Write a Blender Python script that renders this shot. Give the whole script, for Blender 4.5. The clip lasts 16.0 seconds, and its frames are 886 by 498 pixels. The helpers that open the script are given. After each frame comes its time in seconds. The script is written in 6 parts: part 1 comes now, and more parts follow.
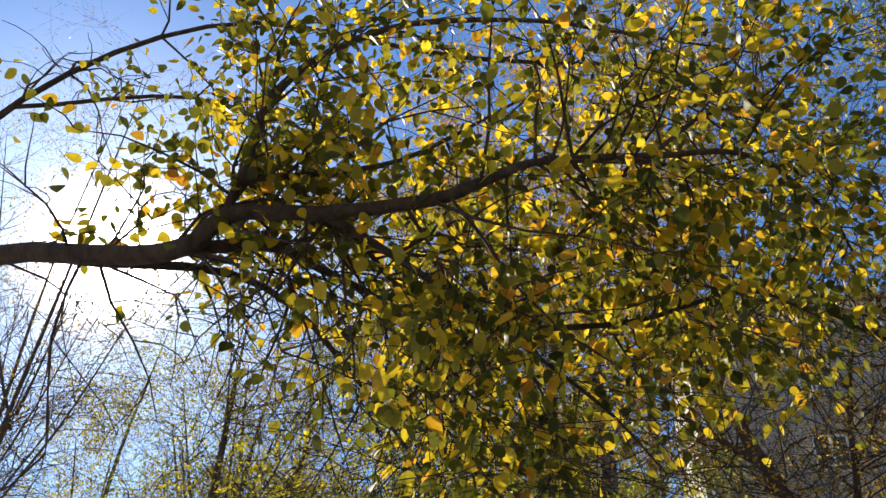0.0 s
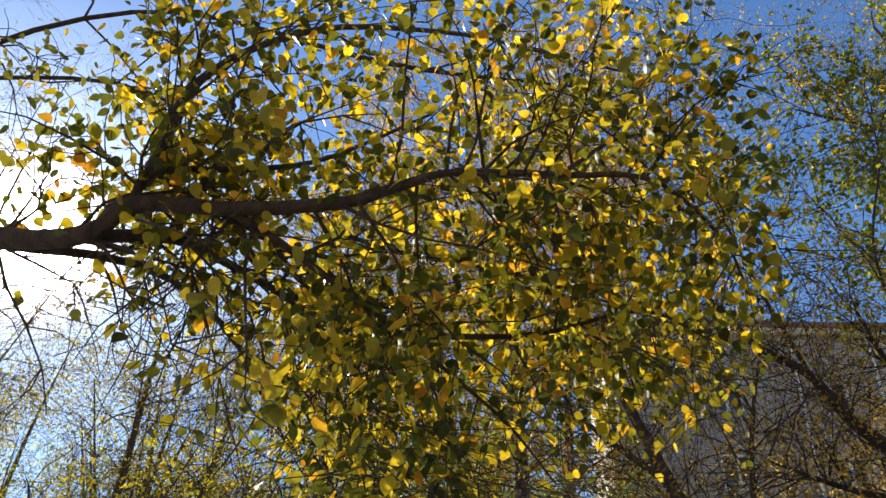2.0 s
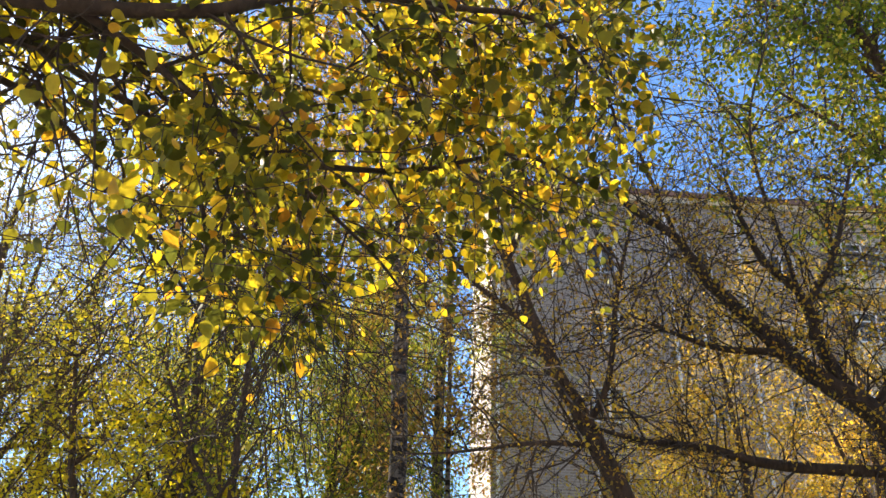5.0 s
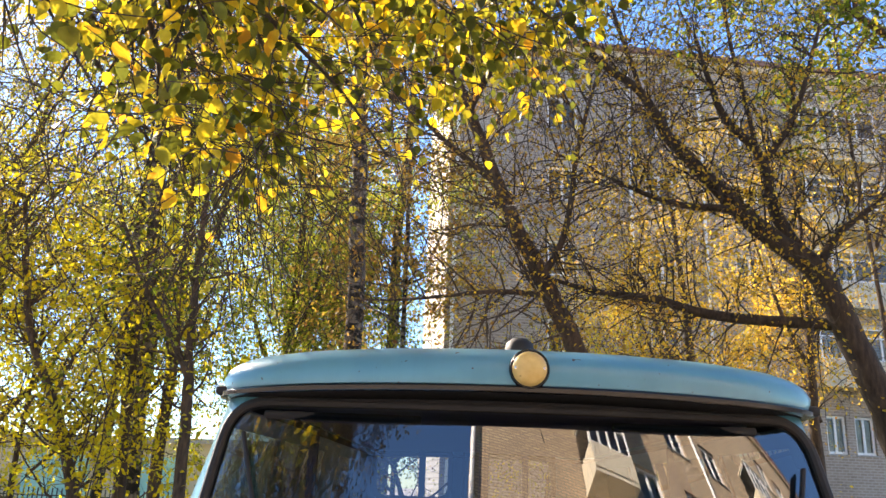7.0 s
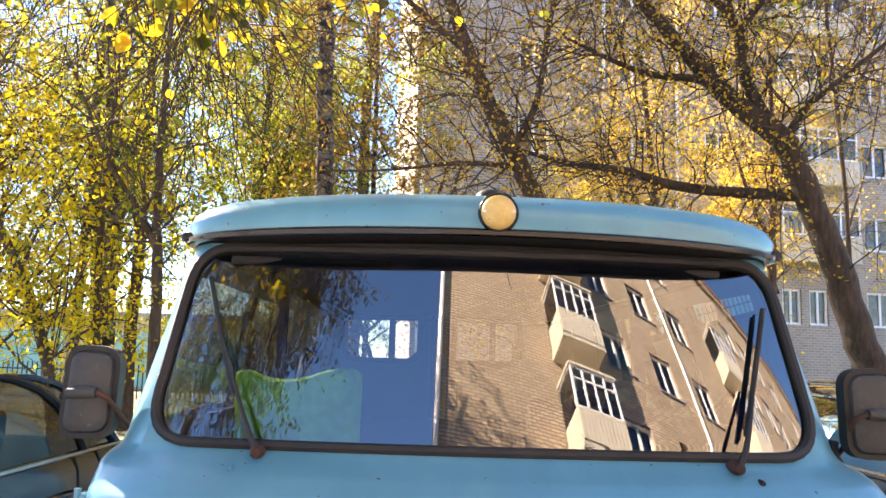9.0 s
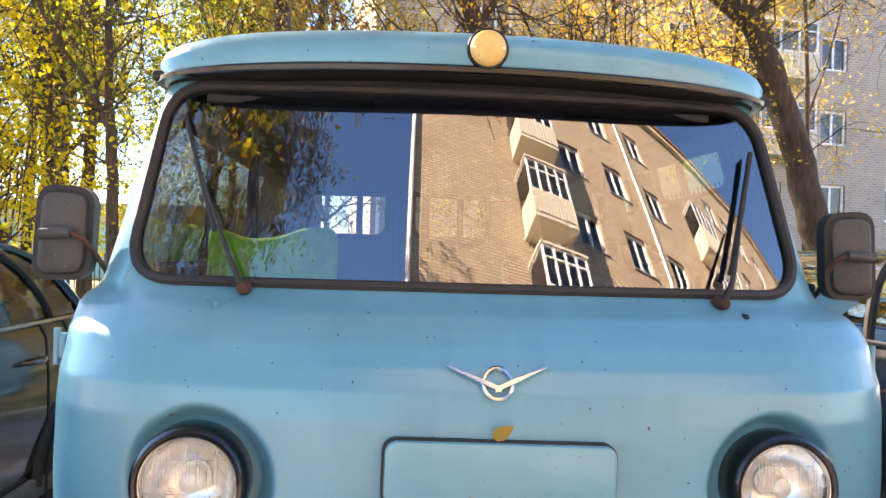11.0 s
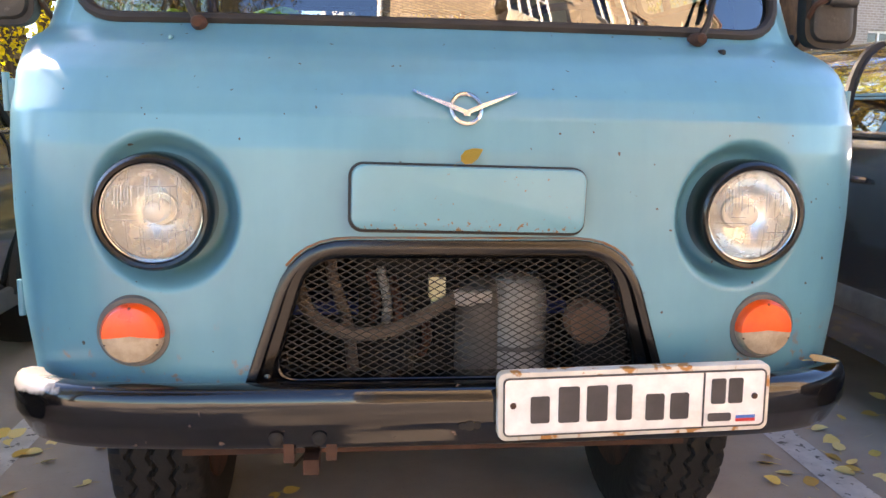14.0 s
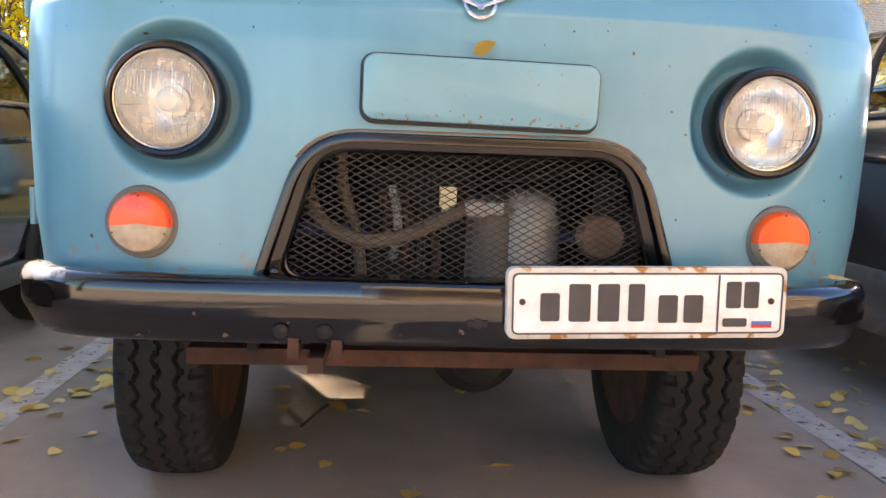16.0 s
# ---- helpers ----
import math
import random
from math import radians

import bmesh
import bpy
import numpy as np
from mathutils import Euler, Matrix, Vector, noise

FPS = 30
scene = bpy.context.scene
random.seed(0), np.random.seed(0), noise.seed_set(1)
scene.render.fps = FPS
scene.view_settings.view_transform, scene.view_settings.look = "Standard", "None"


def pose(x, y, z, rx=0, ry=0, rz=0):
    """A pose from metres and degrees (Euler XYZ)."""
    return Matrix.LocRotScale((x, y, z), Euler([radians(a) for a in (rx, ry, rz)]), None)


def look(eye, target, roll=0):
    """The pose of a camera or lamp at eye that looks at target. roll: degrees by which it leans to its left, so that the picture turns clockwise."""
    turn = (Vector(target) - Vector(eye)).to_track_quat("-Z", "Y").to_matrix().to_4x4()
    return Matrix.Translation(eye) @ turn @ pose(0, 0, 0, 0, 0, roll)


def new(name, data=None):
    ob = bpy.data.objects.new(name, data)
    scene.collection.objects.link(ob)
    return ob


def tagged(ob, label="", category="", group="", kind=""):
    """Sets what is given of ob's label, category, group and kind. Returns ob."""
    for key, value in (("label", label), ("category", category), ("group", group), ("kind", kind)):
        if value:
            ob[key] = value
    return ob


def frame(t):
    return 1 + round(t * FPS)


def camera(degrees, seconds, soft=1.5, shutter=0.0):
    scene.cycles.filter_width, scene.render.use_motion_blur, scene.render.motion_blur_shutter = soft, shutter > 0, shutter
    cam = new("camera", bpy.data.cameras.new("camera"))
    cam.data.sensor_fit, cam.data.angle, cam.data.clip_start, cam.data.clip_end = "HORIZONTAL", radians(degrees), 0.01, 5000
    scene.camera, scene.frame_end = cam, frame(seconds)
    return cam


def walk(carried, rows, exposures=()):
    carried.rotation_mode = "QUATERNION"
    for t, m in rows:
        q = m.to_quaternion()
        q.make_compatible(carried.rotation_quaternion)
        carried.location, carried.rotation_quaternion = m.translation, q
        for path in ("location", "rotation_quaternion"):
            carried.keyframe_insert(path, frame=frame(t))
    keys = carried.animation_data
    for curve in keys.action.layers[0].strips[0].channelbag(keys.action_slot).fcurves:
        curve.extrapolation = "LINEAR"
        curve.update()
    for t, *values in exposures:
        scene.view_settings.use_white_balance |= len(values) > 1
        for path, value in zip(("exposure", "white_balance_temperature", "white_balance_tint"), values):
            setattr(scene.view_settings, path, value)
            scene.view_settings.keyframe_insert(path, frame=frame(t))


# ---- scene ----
cam = camera(58.0, 16.0)
PATH = [
    (0, (-0.279, -1.727, 1.74), (-0.851, -0.215, 2.917), 3.8),
    (0.5, (-0.255, -1.727, 1.74), (-0.795, -0.207, 2.922), 3.7),
    (1, (-0.234, -1.729, 1.734), (-0.735, -0.2, 2.923), 3.8),
    (1.5, (-0.205, -1.735, 1.725), (-0.667, -0.199, 2.92), 4.0),
    (2, (-0.184, -1.733, 1.724), (-0.596, -0.185, 2.922), 3.9),
    (2.5, (-0.16, -1.721, 1.723), (-0.515, -0.155, 2.915), 3.5),
    (3, (-0.14, -1.707, 1.717), (-0.445, -0.113, 2.887), 3.1),
    (3.5, (-0.128, -1.692, 1.708), (-0.391, -0.063, 2.838), 2.9),
    (4, (-0.117, -1.682, 1.698), (-0.345, -0.006, 2.765), 2.7),
    (4.2, (-0.116, -1.676, 1.694), (-0.331, 0.02, 2.73), 2.5),
    (6.3, (-0.174, -1.583, 1.685), (-0.257, 0.297, 2.363), 2.3),
    (6.5, (-0.176, -1.573, 1.682), (-0.249, 0.318, 2.328), 2.3),
    (7, (-0.166, -1.565, 1.663), (-0.218, 0.352, 2.232), 2.2),
    (7.5, (-0.156, -1.551, 1.646), (-0.192, 0.387, 2.14), 2.0),
    (8, (-0.151, -1.545, 1.629), (-0.169, 0.41, 2.047), 1.8),
    (8.5, (-0.155, -1.532, 1.61), (-0.149, 0.439, 1.954), 1.8),
    (9, (-0.161, -1.519, 1.586), (-0.128, 0.461, 1.861), 1.7),
    (9.2, (-0.164, -1.509, 1.577), (-0.121, 0.475, 1.824), 1.6),
    (11.3, (-0.233, -1.461, 1.439), (-0.072, 0.532, 1.417), 1.4),
    (11.5, (-0.237, -1.46, 1.423), (-0.067, 0.532, 1.378), 1.1),
    (12, (-0.234, -1.447, 1.378), (-0.046, 0.542, 1.274), 0.7),
    (12.5, (-0.228, -1.433, 1.34), (-0.033, 0.55, 1.161), 0.5),
    (13, (-0.218, -1.43, 1.299), (-0.023, 0.546, 1.058), 0.5),
    (13.5, (-0.208, -1.432, 1.262), (-0.003, 0.534, 0.958), 0.8),
    (14, (-0.196, -1.442, 1.215), (0.01, 0.518, 0.871), 1.1),
    (14.5, (-0.187, -1.463, 1.156), (0.014, 0.497, 0.811), 1.5),
    (15, (-0.187, -1.475, 1.086), (0.003, 0.49, 0.763), 1.6),
    (15.5, (-0.181, -1.476, 1.015), (-0.006, 0.496, 0.732), 1.8),
    (16, (-0.176, -1.467, 0.943), (-0.016, 0.512, 0.699), 2.1),
]
walk(cam, [(t, look(e, g, r)) for t, e, g, r in PATH], exposures=[(0.0, 0.92, 6700, 12), (2.5, 1.05, 6800, 13), (4.2, 1.52, 6900, 14), (6.3, 2.08, 7100, 15), (7.0, 2.25, 7200, 16), (8.0, 2.53, 7300, 18), (9.0, 2.83, 7400, 20), (11.5, 3.05, 7900, 21), (16.0, 3.27, 8600, 21)])

# ---- world, sun ----
SUN = Vector((-0.63, 0.58, 0.515)).normalized()
world = bpy.data.worlds.new("sky")
scene.world = world
world.use_nodes = True
wn = world.node_tree
sky = wn.nodes.new("ShaderNodeTexSky")
sky.sky_type = "NISHITA"
sky.sun_disc = False
sky.sun_elevation = math.asin(SUN.z)
sky.sun_rotation = math.atan2(SUN.x, SUN.y)
sky.air_density, sky.dust_density, sky.ozone_density = 1.2, 0.1, 4.0
wn.nodes["Background"].inputs["Strength"].default_value = 0.08
# a bright haze round the sun itself
wtc = wn.nodes.new("ShaderNodeTexCoord")
wdot = wn.nodes.new("ShaderNodeVectorMath")
wdot.operation = "DOT_PRODUCT"
wdot.inputs[1].default_value = SUN
wpow = wn.nodes.new("ShaderNodeMath")
wpow.operation = "POWER"
wpow.inputs[1].default_value = 900.0
wclamp = wn.nodes.new("ShaderNodeClamp")
wmul = wn.nodes.new("ShaderNodeMath")
wmul.operation = "MULTIPLY"
wmul.inputs[1].default_value = 300.0
wadd = wn.nodes.new("ShaderNodeMixRGB")
wadd.blend_type = "ADD"
wadd.inputs["Fac"].default_value = 1.0
wwide = wn.nodes.new("ShaderNodeMath")
wwide.operation = "POWER"
wwide.inputs[1].default_value = 45.0
wwmul = wn.nodes.new("ShaderNodeMath")
wwmul.operation = "MULTIPLY_ADD"
wwmul.inputs[1].default_value = 5.0
wn.links.new(wclamp.outputs[0], wwide.inputs[0])
wn.links.new(wwide.outputs[0], wwmul.inputs[0])
wn.links.new(wmul.outputs[0], wwmul.inputs[2])
wn.links.new(wtc.outputs["Generated"], wdot.inputs[0])
wn.links.new(wdot.outputs["Value"], wclamp.inputs[0])
wn.links.new(wclamp.outputs[0], wpow.inputs[0])
wn.links.new(wpow.outputs[0], wmul.inputs[0])
wtint = wn.nodes.new("ShaderNodeMixRGB")
wtint.blend_type = "MULTIPLY"
wtint.inputs["Fac"].default_value = 1.0
wtint.inputs["Color2"].default_value = (0.68, 0.90, 1.12, 1)
wn.links.new(sky.outputs[0], wtint.inputs["Color1"])
wn.links.new(wtint.outputs[0], wadd.inputs["Color1"])
wn.links.new(wwmul.outputs[0], wadd.inputs["Color2"])
wn.links.new(wadd.outputs[0], wn.nodes["Background"].inputs["Color"])
sun = new("sun", bpy.data.lights.new("sun", "SUN"))
sun.data.energy, sun.data.angle, sun.data.color = 5.0, radians(0.53), (1.0, 0.93, 0.82)
sun.matrix_world = look(SUN * 60, (0, 0, 0))


# ---- materials ----
def srgb(r, g, b):
    return tuple((c / 255 / 12.92) if c / 255 <= 0.04045 else ((c / 255 + 0.055) / 1.055) ** 2.4 for c in (r, g, b)) + (1.0,)


def material(name):
    m = bpy.data.materials.new(name)
    m.use_nodes = True
    return m, m.node_tree, m.node_tree.nodes["Principled BSDF"]


def noise_ramp(nt, scale, stops, detail=6.0, rough=0.6, coord="Object", stretch=None):
    tc = nt.nodes.new("ShaderNodeTexCoord")
    src = tc.outputs[coord]
    if stretch:
        mp = nt.nodes.new("ShaderNodeMapping")
        mp.inputs["Scale"].default_value = stretch
        nt.links.new(src, mp.inputs["Vector"])
        src = mp.outputs[0]
    n = nt.nodes.new("ShaderNodeTexNoise")
    n.inputs["Scale"].default_value = scale
    n.inputs["Detail"].default_value = detail
    n.inputs["Roughness"].default_value = rough
    nt.links.new(src, n.inputs["Vector"])
    r = nt.nodes.new("ShaderNodeValToRGB")
    while len(r.color_ramp.elements) < len(stops):
        r.color_ramp.elements.new(0.5)
    for e, (p, c) in zip(r.color_ramp.elements, stops):
        e.position, e.color = p, c
    nt.links.new(n.outputs["Fac"], r.inputs["Fac"])
    return n, r


def mixed(nt, kind, fac, a, b):
    mx = nt.nodes.new("ShaderNodeMixRGB")
    mx.blend_type = kind
    for sock, v in ((mx.inputs["Fac"], fac), (mx.inputs["Color1"], a), (mx.inputs["Color2"], b)):
        if hasattr(v, "is_output"):
            nt.links.new(v, sock)
        else:
            sock.default_value = v
    return mx.outputs[0]


def bumped(nt, p, height, strength, dist=0.01):
    b = nt.nodes.new("ShaderNodeBump")
    b.inputs["Strength"].default_value = strength
    b.inputs["Distance"].default_value = dist
    nt.links.new(height, b.inputs["Height"])
    nt.links.new(b.outputs[0], p.inputs["Normal"])


def surface(name, a, b, scale=8.0, rough=0.6, metal=0.0, bump=0.1, bscale=None, spots=None, spot_scale=40.0, spot_at=0.68, coat=0.0, coord="Object", rvar=0.1):
    """Two colours mixed by noise, fine bump, and spots of a third colour if given."""
    m, nt, p = material(name)
    n, r = noise_ramp(nt, scale, [(0.35, a), (0.65, b)], coord=coord)
    col = r.outputs[0]
    if spots:
        _, r2 = noise_ramp(nt, spot_scale, [(spot_at, (0, 0, 0, 1)), (spot_at + 0.04, (1, 1, 1, 1))], detail=3.0, coord=coord)
        col = mixed(nt, "MIX", r2.outputs[0], col, spots)
    nt.links.new(col, p.inputs["Base Color"])
    n2, _ = noise_ramp(nt, bscale or scale * 8, [(0, (0, 0, 0, 1)), (1, (1, 1, 1, 1))], coord=coord)
    if bump:
        bumped(nt, p, n2.outputs["Fac"], bump)
    mr = nt.nodes.new("ShaderNodeMapRange")
    mr.inputs["To Min"].default_value, mr.inputs["To Max"].default_value = max(0.02, rough - rvar), min(1, rough + rvar)
    nt.links.new(n.outputs["Fac"], mr.inputs["Value"])
    nt.links.new(mr.outputs[0], p.inputs["Roughness"])
    p.inputs["Metallic"].default_value = metal
    p.inputs["Coat Weight"].default_value = coat
    p.inputs["Coat Roughness"].default_value = 0.08
    return m


def van_paint():
    m, nt, p = material("blue_van_paint")
    _, r = noise_ramp(nt, 3.0, [(0.3, srgb(77, 134, 152)), (0.7, srgb(92, 147, 164))])
    _, rain = noise_ramp(nt, 5.0, [(0.35, (0.86, 0.88, 0.9, 1)), (0.65, (1, 1, 1, 1))], stretch=(3.0, 1.0, 0.35))
    col = mixed(nt, "MULTIPLY", 0.6, r.outputs[0], rain.outputs[0])
    _, chips = noise_ramp(nt, 55.0, [(0.757, (0, 0, 0, 1)), (0.77, (1, 1, 1, 1))], detail=1.0)
    col = mixed(nt, "MIX", chips.outputs[0], col, srgb(62, 52, 48))
    # rust creeping along the lower edge
    tc = nt.nodes.new("ShaderNodeTexCoord")
    sp = nt.nodes.new("ShaderNodeSeparateXYZ")
    nt.links.new(tc.outputs["Object"], sp.inputs[0])
    low = nt.nodes.new("ShaderNodeMapRange")
    low.inputs["From Min"].default_value, low.inputs["From Max"].default_value = 0.82, 0.66
    nt.links.new(sp.outputs["Z"], low.inputs["Value"])
    _, rust = noise_ramp(nt, 28.0, [(0.6, (0, 0, 0, 1)), (0.68, (1, 1, 1, 1))], detail=4.0)
    mm = nt.nodes.new("ShaderNodeMath")
    mm.operation = "MULTIPLY"
    nt.links.new(low.outputs[0], mm.inputs[0])
    nt.links.new(rust.outputs[0], mm.inputs[1])
    col = mixed(nt, "MIX", mm.outputs[0], col, srgb(150, 96, 58))
    nt.links.new(col, p.inputs["Base Color"])
    n3, _ = noise_ramp(nt, 9.0, [(0, (0, 0, 0, 1)), (1, (1, 1, 1, 1))], detail=3.0)
    bumped(nt, p, n3.outputs["Fac"], 0.06, 0.02)
    p.inputs["Roughness"].default_value = 0.31
    p.inputs["Specular IOR Level"].default_value = 0.5
    p.inputs["Coat Weight"].default_value = 0.32
    p.inputs["Coat Roughness"].default_value = 0.16
    return m


def glass_mat(name, tint, ior=1.5, rough=0.0, body=0.0, body_col=(0.5, 0.5, 0.5, 1)):
    """Clear pane: see-through, with mirror gloss by Fresnel."""
    m, nt, p = material(name)
    out = nt.nodes["Material Output"]
    nt.nodes.remove(p)
    tr = nt.nodes.new("ShaderNodeBsdfTransparent")
    tr.inputs["Color"].default_value = tint
    gl = nt.nodes.new("ShaderNodeBsdfGlossy")
    gl.inputs["Roughness"].default_value = rough
    fr = nt.nodes.new("ShaderNodeFresnel")
    fr.inputs["IOR"].default_value = ior
    mx = nt.nodes.new("ShaderNodeMixShader")
    nt.links.new(fr.outputs[0], mx.inputs[0])
    base = tr.outputs[0]
    if body:
        df = nt.nodes.new("ShaderNodeBsdfDiffuse")
        df.inputs["Color"].default_value = body_col
        m2 = nt.nodes.new("ShaderNodeMixShader")
        m2.inputs[0].default_value = body
        nt.links.new(base, m2.inputs[1])
        nt.links.new(df.outputs[0], m2.inputs[2])
        base = m2.outputs[0]
    nt.links.new(base, mx.inputs[1])
    nt.links.new(gl.outputs[0], mx.inputs[2])
    nt.links.new(mx.outputs[0], out.inputs["Surface"])
    return m


def leaf_mat(name, stops, shine=0.35, trans=0.5):
    """Thin leaf that lets light through; colour differs leaf by leaf."""
    m, nt, p = material(name)
    out = nt.nodes["Material Output"]
    geo = nt.nodes.new("ShaderNodeNewGeometry")
    oi = nt.nodes.new("ShaderNodeObjectInfo")
    ad = nt.nodes.new("ShaderNodeMath")
    ad.operation = "ADD"
    nt.links.new(geo.outputs["Random Per Island"], ad.inputs[0])
    nt.links.new(oi.outputs["Random"], ad.inputs[1])
    fr = nt.nodes.new("ShaderNodeMath")
    fr.operation = "FRACT"
    nt.links.new(ad.outputs[0], fr.inputs[0])
    r = nt.nodes.new("ShaderNodeValToRGB")
    while len(r.color_ramp.elements) < len(stops):
        r.color_ramp.elements.new(0.5)
    for e, (q, c) in zip(r.color_ramp.elements, stops):
        e.position, e.color = q, c
    nt.links.new(fr.outputs[0], r.inputs["Fac"])
    _, blot = noise_ramp(nt, 35.0, [(0.4, (0.8, 0.74, 0.6, 1)), (0.62, (1, 1, 1, 1))], detail=3.0)
    col = mixed(nt, "MULTIPLY", 0.7, r.outputs[0], blot.outputs[0])
    nt.links.new(col, p.inputs["Base Color"])
    p.inputs["Roughness"].default_value = 0.5
    p.inputs["Specular IOR Level"].default_value = shine
    t = nt.nodes.new("ShaderNodeBsdfTranslucent")
    bright = mixed(nt, "MULTIPLY", 1.0, col, (1.0, 0.95, 0.7, 1))
    nt.links.new(bright, t.inputs["Color"])
    mx = nt.nodes.new("ShaderNodeMixShader")
    mx.inputs[0].default_value = trans
    nt.links.new(p.outputs[0], mx.inputs[1])
    nt.links.new(t.outputs[0], mx.inputs[2])
    nt.links.new(mx.outputs[0], out.inputs["Surface"])
    return m


def brick_mat(name, a, b, mortar, scale, bw=0.29, bh=0.105, axes="xz"):
    m, nt, p = material(name)
    tc = nt.nodes.new("ShaderNodeTexCoord")
    sp = nt.nodes.new("ShaderNodeSeparateXYZ")
    cb = nt.nodes.new("ShaderNodeCombineXYZ")
    nt.links.new(tc.outputs["Object"], sp.inputs[0])
    nt.links.new(sp.outputs["X"], cb.inputs[0])
    nt.links.new(sp.outputs["Z"], cb.inputs[1])
    br = nt.nodes.new("ShaderNodeTexBrick")
    br.inputs["Color1"].default_value, br.inputs["Color2"].default_value, br.inputs["Mortar"].default_value = a, b, mortar
    br.inputs["Scale"].default_value = 1.0
    br.inputs["Brick Width"].default_value, br.inputs["Row Height"].default_value = bw, bh
    br.inputs["Mortar Size"].default_value = 0.02
    nt.links.new(cb.outputs[0], br.inputs["Vector"])
    _, r = noise_ramp(nt, 0.5, [(0.3, (0.72, 0.7, 0.68, 1)), (0.7, (1, 1, 1, 1))], detail=8.0)
    _, r2 = noise_ramp(nt, 6.0, [(0.3, (0.85, 0.84, 0.82, 1)), (0.7, (1, 1, 1, 1))], detail=5.0)
    col = mixed(nt, "MULTIPLY", 0.8, mixed(nt, "MULTIPLY", 0.8, br.outputs["Color"], r.outputs[0]), r2.outputs[0])
    nt.links.new(col, p.inputs["Base Color"])
    bumped(nt, p, br.outputs["Fac"], -0.5, 0.01)
    p.inputs["Roughness"].default_value = 0.9
    return m


def bark_mat(name, a, b, scale=6.0, stretch=(1, 1, 0.25), birch=False):
    m, nt, p = material(name)
    n, r = noise_ramp(nt, scale * 4, [(0.3, a), (0.7, b)], detail=8.0, stretch=stretch)
    col = r.outputs[0]
    if birch:
        _, r2 = noise_ramp(nt, 4.0, [(0.45, (0, 0, 0, 1)), (0.53, (1, 1, 1, 1))], detail=5.0, stretch=(1, 1, 2.2))
        col = mixed(nt, "MIX", r2.outputs[0], col, srgb(40, 34, 30))
    nt.links.new(col, p.inputs["Base Color"])
    bumped(nt, p, n.outputs["Fac"], 0.7, 0.02)
    p.inputs["Roughness"].default_value = 0.9
    return m


def bumper_paint():
    """Black paint worn through to pale metal at the rounded ends."""
    m, nt, p = material("bumper_paint")
    _, r = noise_ramp(nt, 5.0, [(0.35, srgb(7, 7, 8)), (0.65, srgb(18, 16, 16))])
    _, spots = noise_ramp(nt, 26.0, [(0.69, (0, 0, 0, 1)), (0.72, (1, 1, 1, 1))], detail=3.0)
    col = mixed(nt, "MIX", spots.outputs[0], r.outputs[0], srgb(104, 82, 70))
    tc = nt.nodes.new("ShaderNodeTexCoord")
    sp = nt.nodes.new("ShaderNodeSeparateXYZ")
    nt.links.new(tc.outputs["Object"], sp.inputs[0])
    ends = nt.nodes.new("ShaderNodeMapRange")
    ends.inputs["From Min"].default_value, ends.inputs["From Max"].default_value = -0.70, -0.86
    nt.links.new(sp.outputs["X"], ends.inputs["Value"])
    top = nt.nodes.new("ShaderNodeMapRange")
    top.inputs["From Min"].default_value, top.inputs["From Max"].default_value = 0.655, 0.69
    nt.links.new(sp.outputs["Z"], top.inputs["Value"])
    wn2, _ = noise_ramp(nt, 14.0, [(0, (0, 0, 0, 1)), (1, (1, 1, 1, 1))])
    a = nt.nodes.new("ShaderNodeMath")
    a.operation = "MULTIPLY"
    nt.links.new(ends.outputs[0], a.inputs[0])
    nt.links.new(top.outputs[0], a.inputs[1])
    b = nt.nodes.new("ShaderNodeMath")
    b.operation = "ADD"
    nt.links.new(a.outputs[0], b.inputs[0])
    nt.links.new(wn2.outputs["Fac"], b.inputs[1])
    st = nt.nodes.new("ShaderNodeMapRange")
    st.inputs["From Min"].default_value, st.inputs["From Max"].default_value = 0.95, 1.12
    nt.links.new(b.outputs[0], st.inputs["Value"])
    col = mixed(nt, "MIX", st.outputs[0], col, srgb(186, 178, 170))
    nt.links.new(col, p.inputs["Base Color"])
    n3, _ = noise_ramp(nt, 7.0, [(0, (0, 0, 0, 1)), (1, (1, 1, 1, 1))], detail=3.0)
    bumped(nt, p, n3.outputs["Fac"], 0.12, 0.02)
    p.inputs["Roughness"].default_value = 0.10
    p.inputs["Coat Weight"].default_value = 0.5
    p.inputs["Coat Roughness"].default_value = 0.05
    return m


BUMPER = bumper_paint()
PAINT = van_paint()
BLACK_PAINT = surface("worn_black_paint", srgb(7, 7, 8), srgb(17, 15, 15), 5.0, 0.22, bump=0.05, spots=srgb(70, 48, 38), spot_scale=26.0, spot_at=0.73, coat=0.2)
RUBBER = surface("black_rubber", srgb(20, 18, 17), srgb(40, 35, 32), 12.0, 0.65, bump=0.1)
TYRE = surface("dusty_tyre_rubber", srgb(12, 11, 11), srgb(30, 26, 24), 7.0, 0.8, bump=0.3)
RUST = surface("rusty_iron", srgb(50, 30, 22), srgb(84, 55, 42), 9.0, 0.9, bump=0.4)
DARK = surface("dark_grime", srgb(18, 16, 15), srgb(36, 31, 28), 9.0, 0.85, bump=0.3)
CHROME = surface("old_chrome", srgb(190, 188, 184), srgb(215, 212, 206), 20.0, 0.2, metal=1.0, bump=0.03)
REFLECTOR = surface("lamp_reflector", srgb(226, 222, 214), srgb(242, 239, 234), 30.0, 0.26, metal=1.0, bump=0.08, bscale=16.0)
AMBER = surface("orange_lens_plastic", srgb(222, 66, 10), srgb(238, 84, 16), 18.0, 0.3, bump=0.1, coat=0.3)
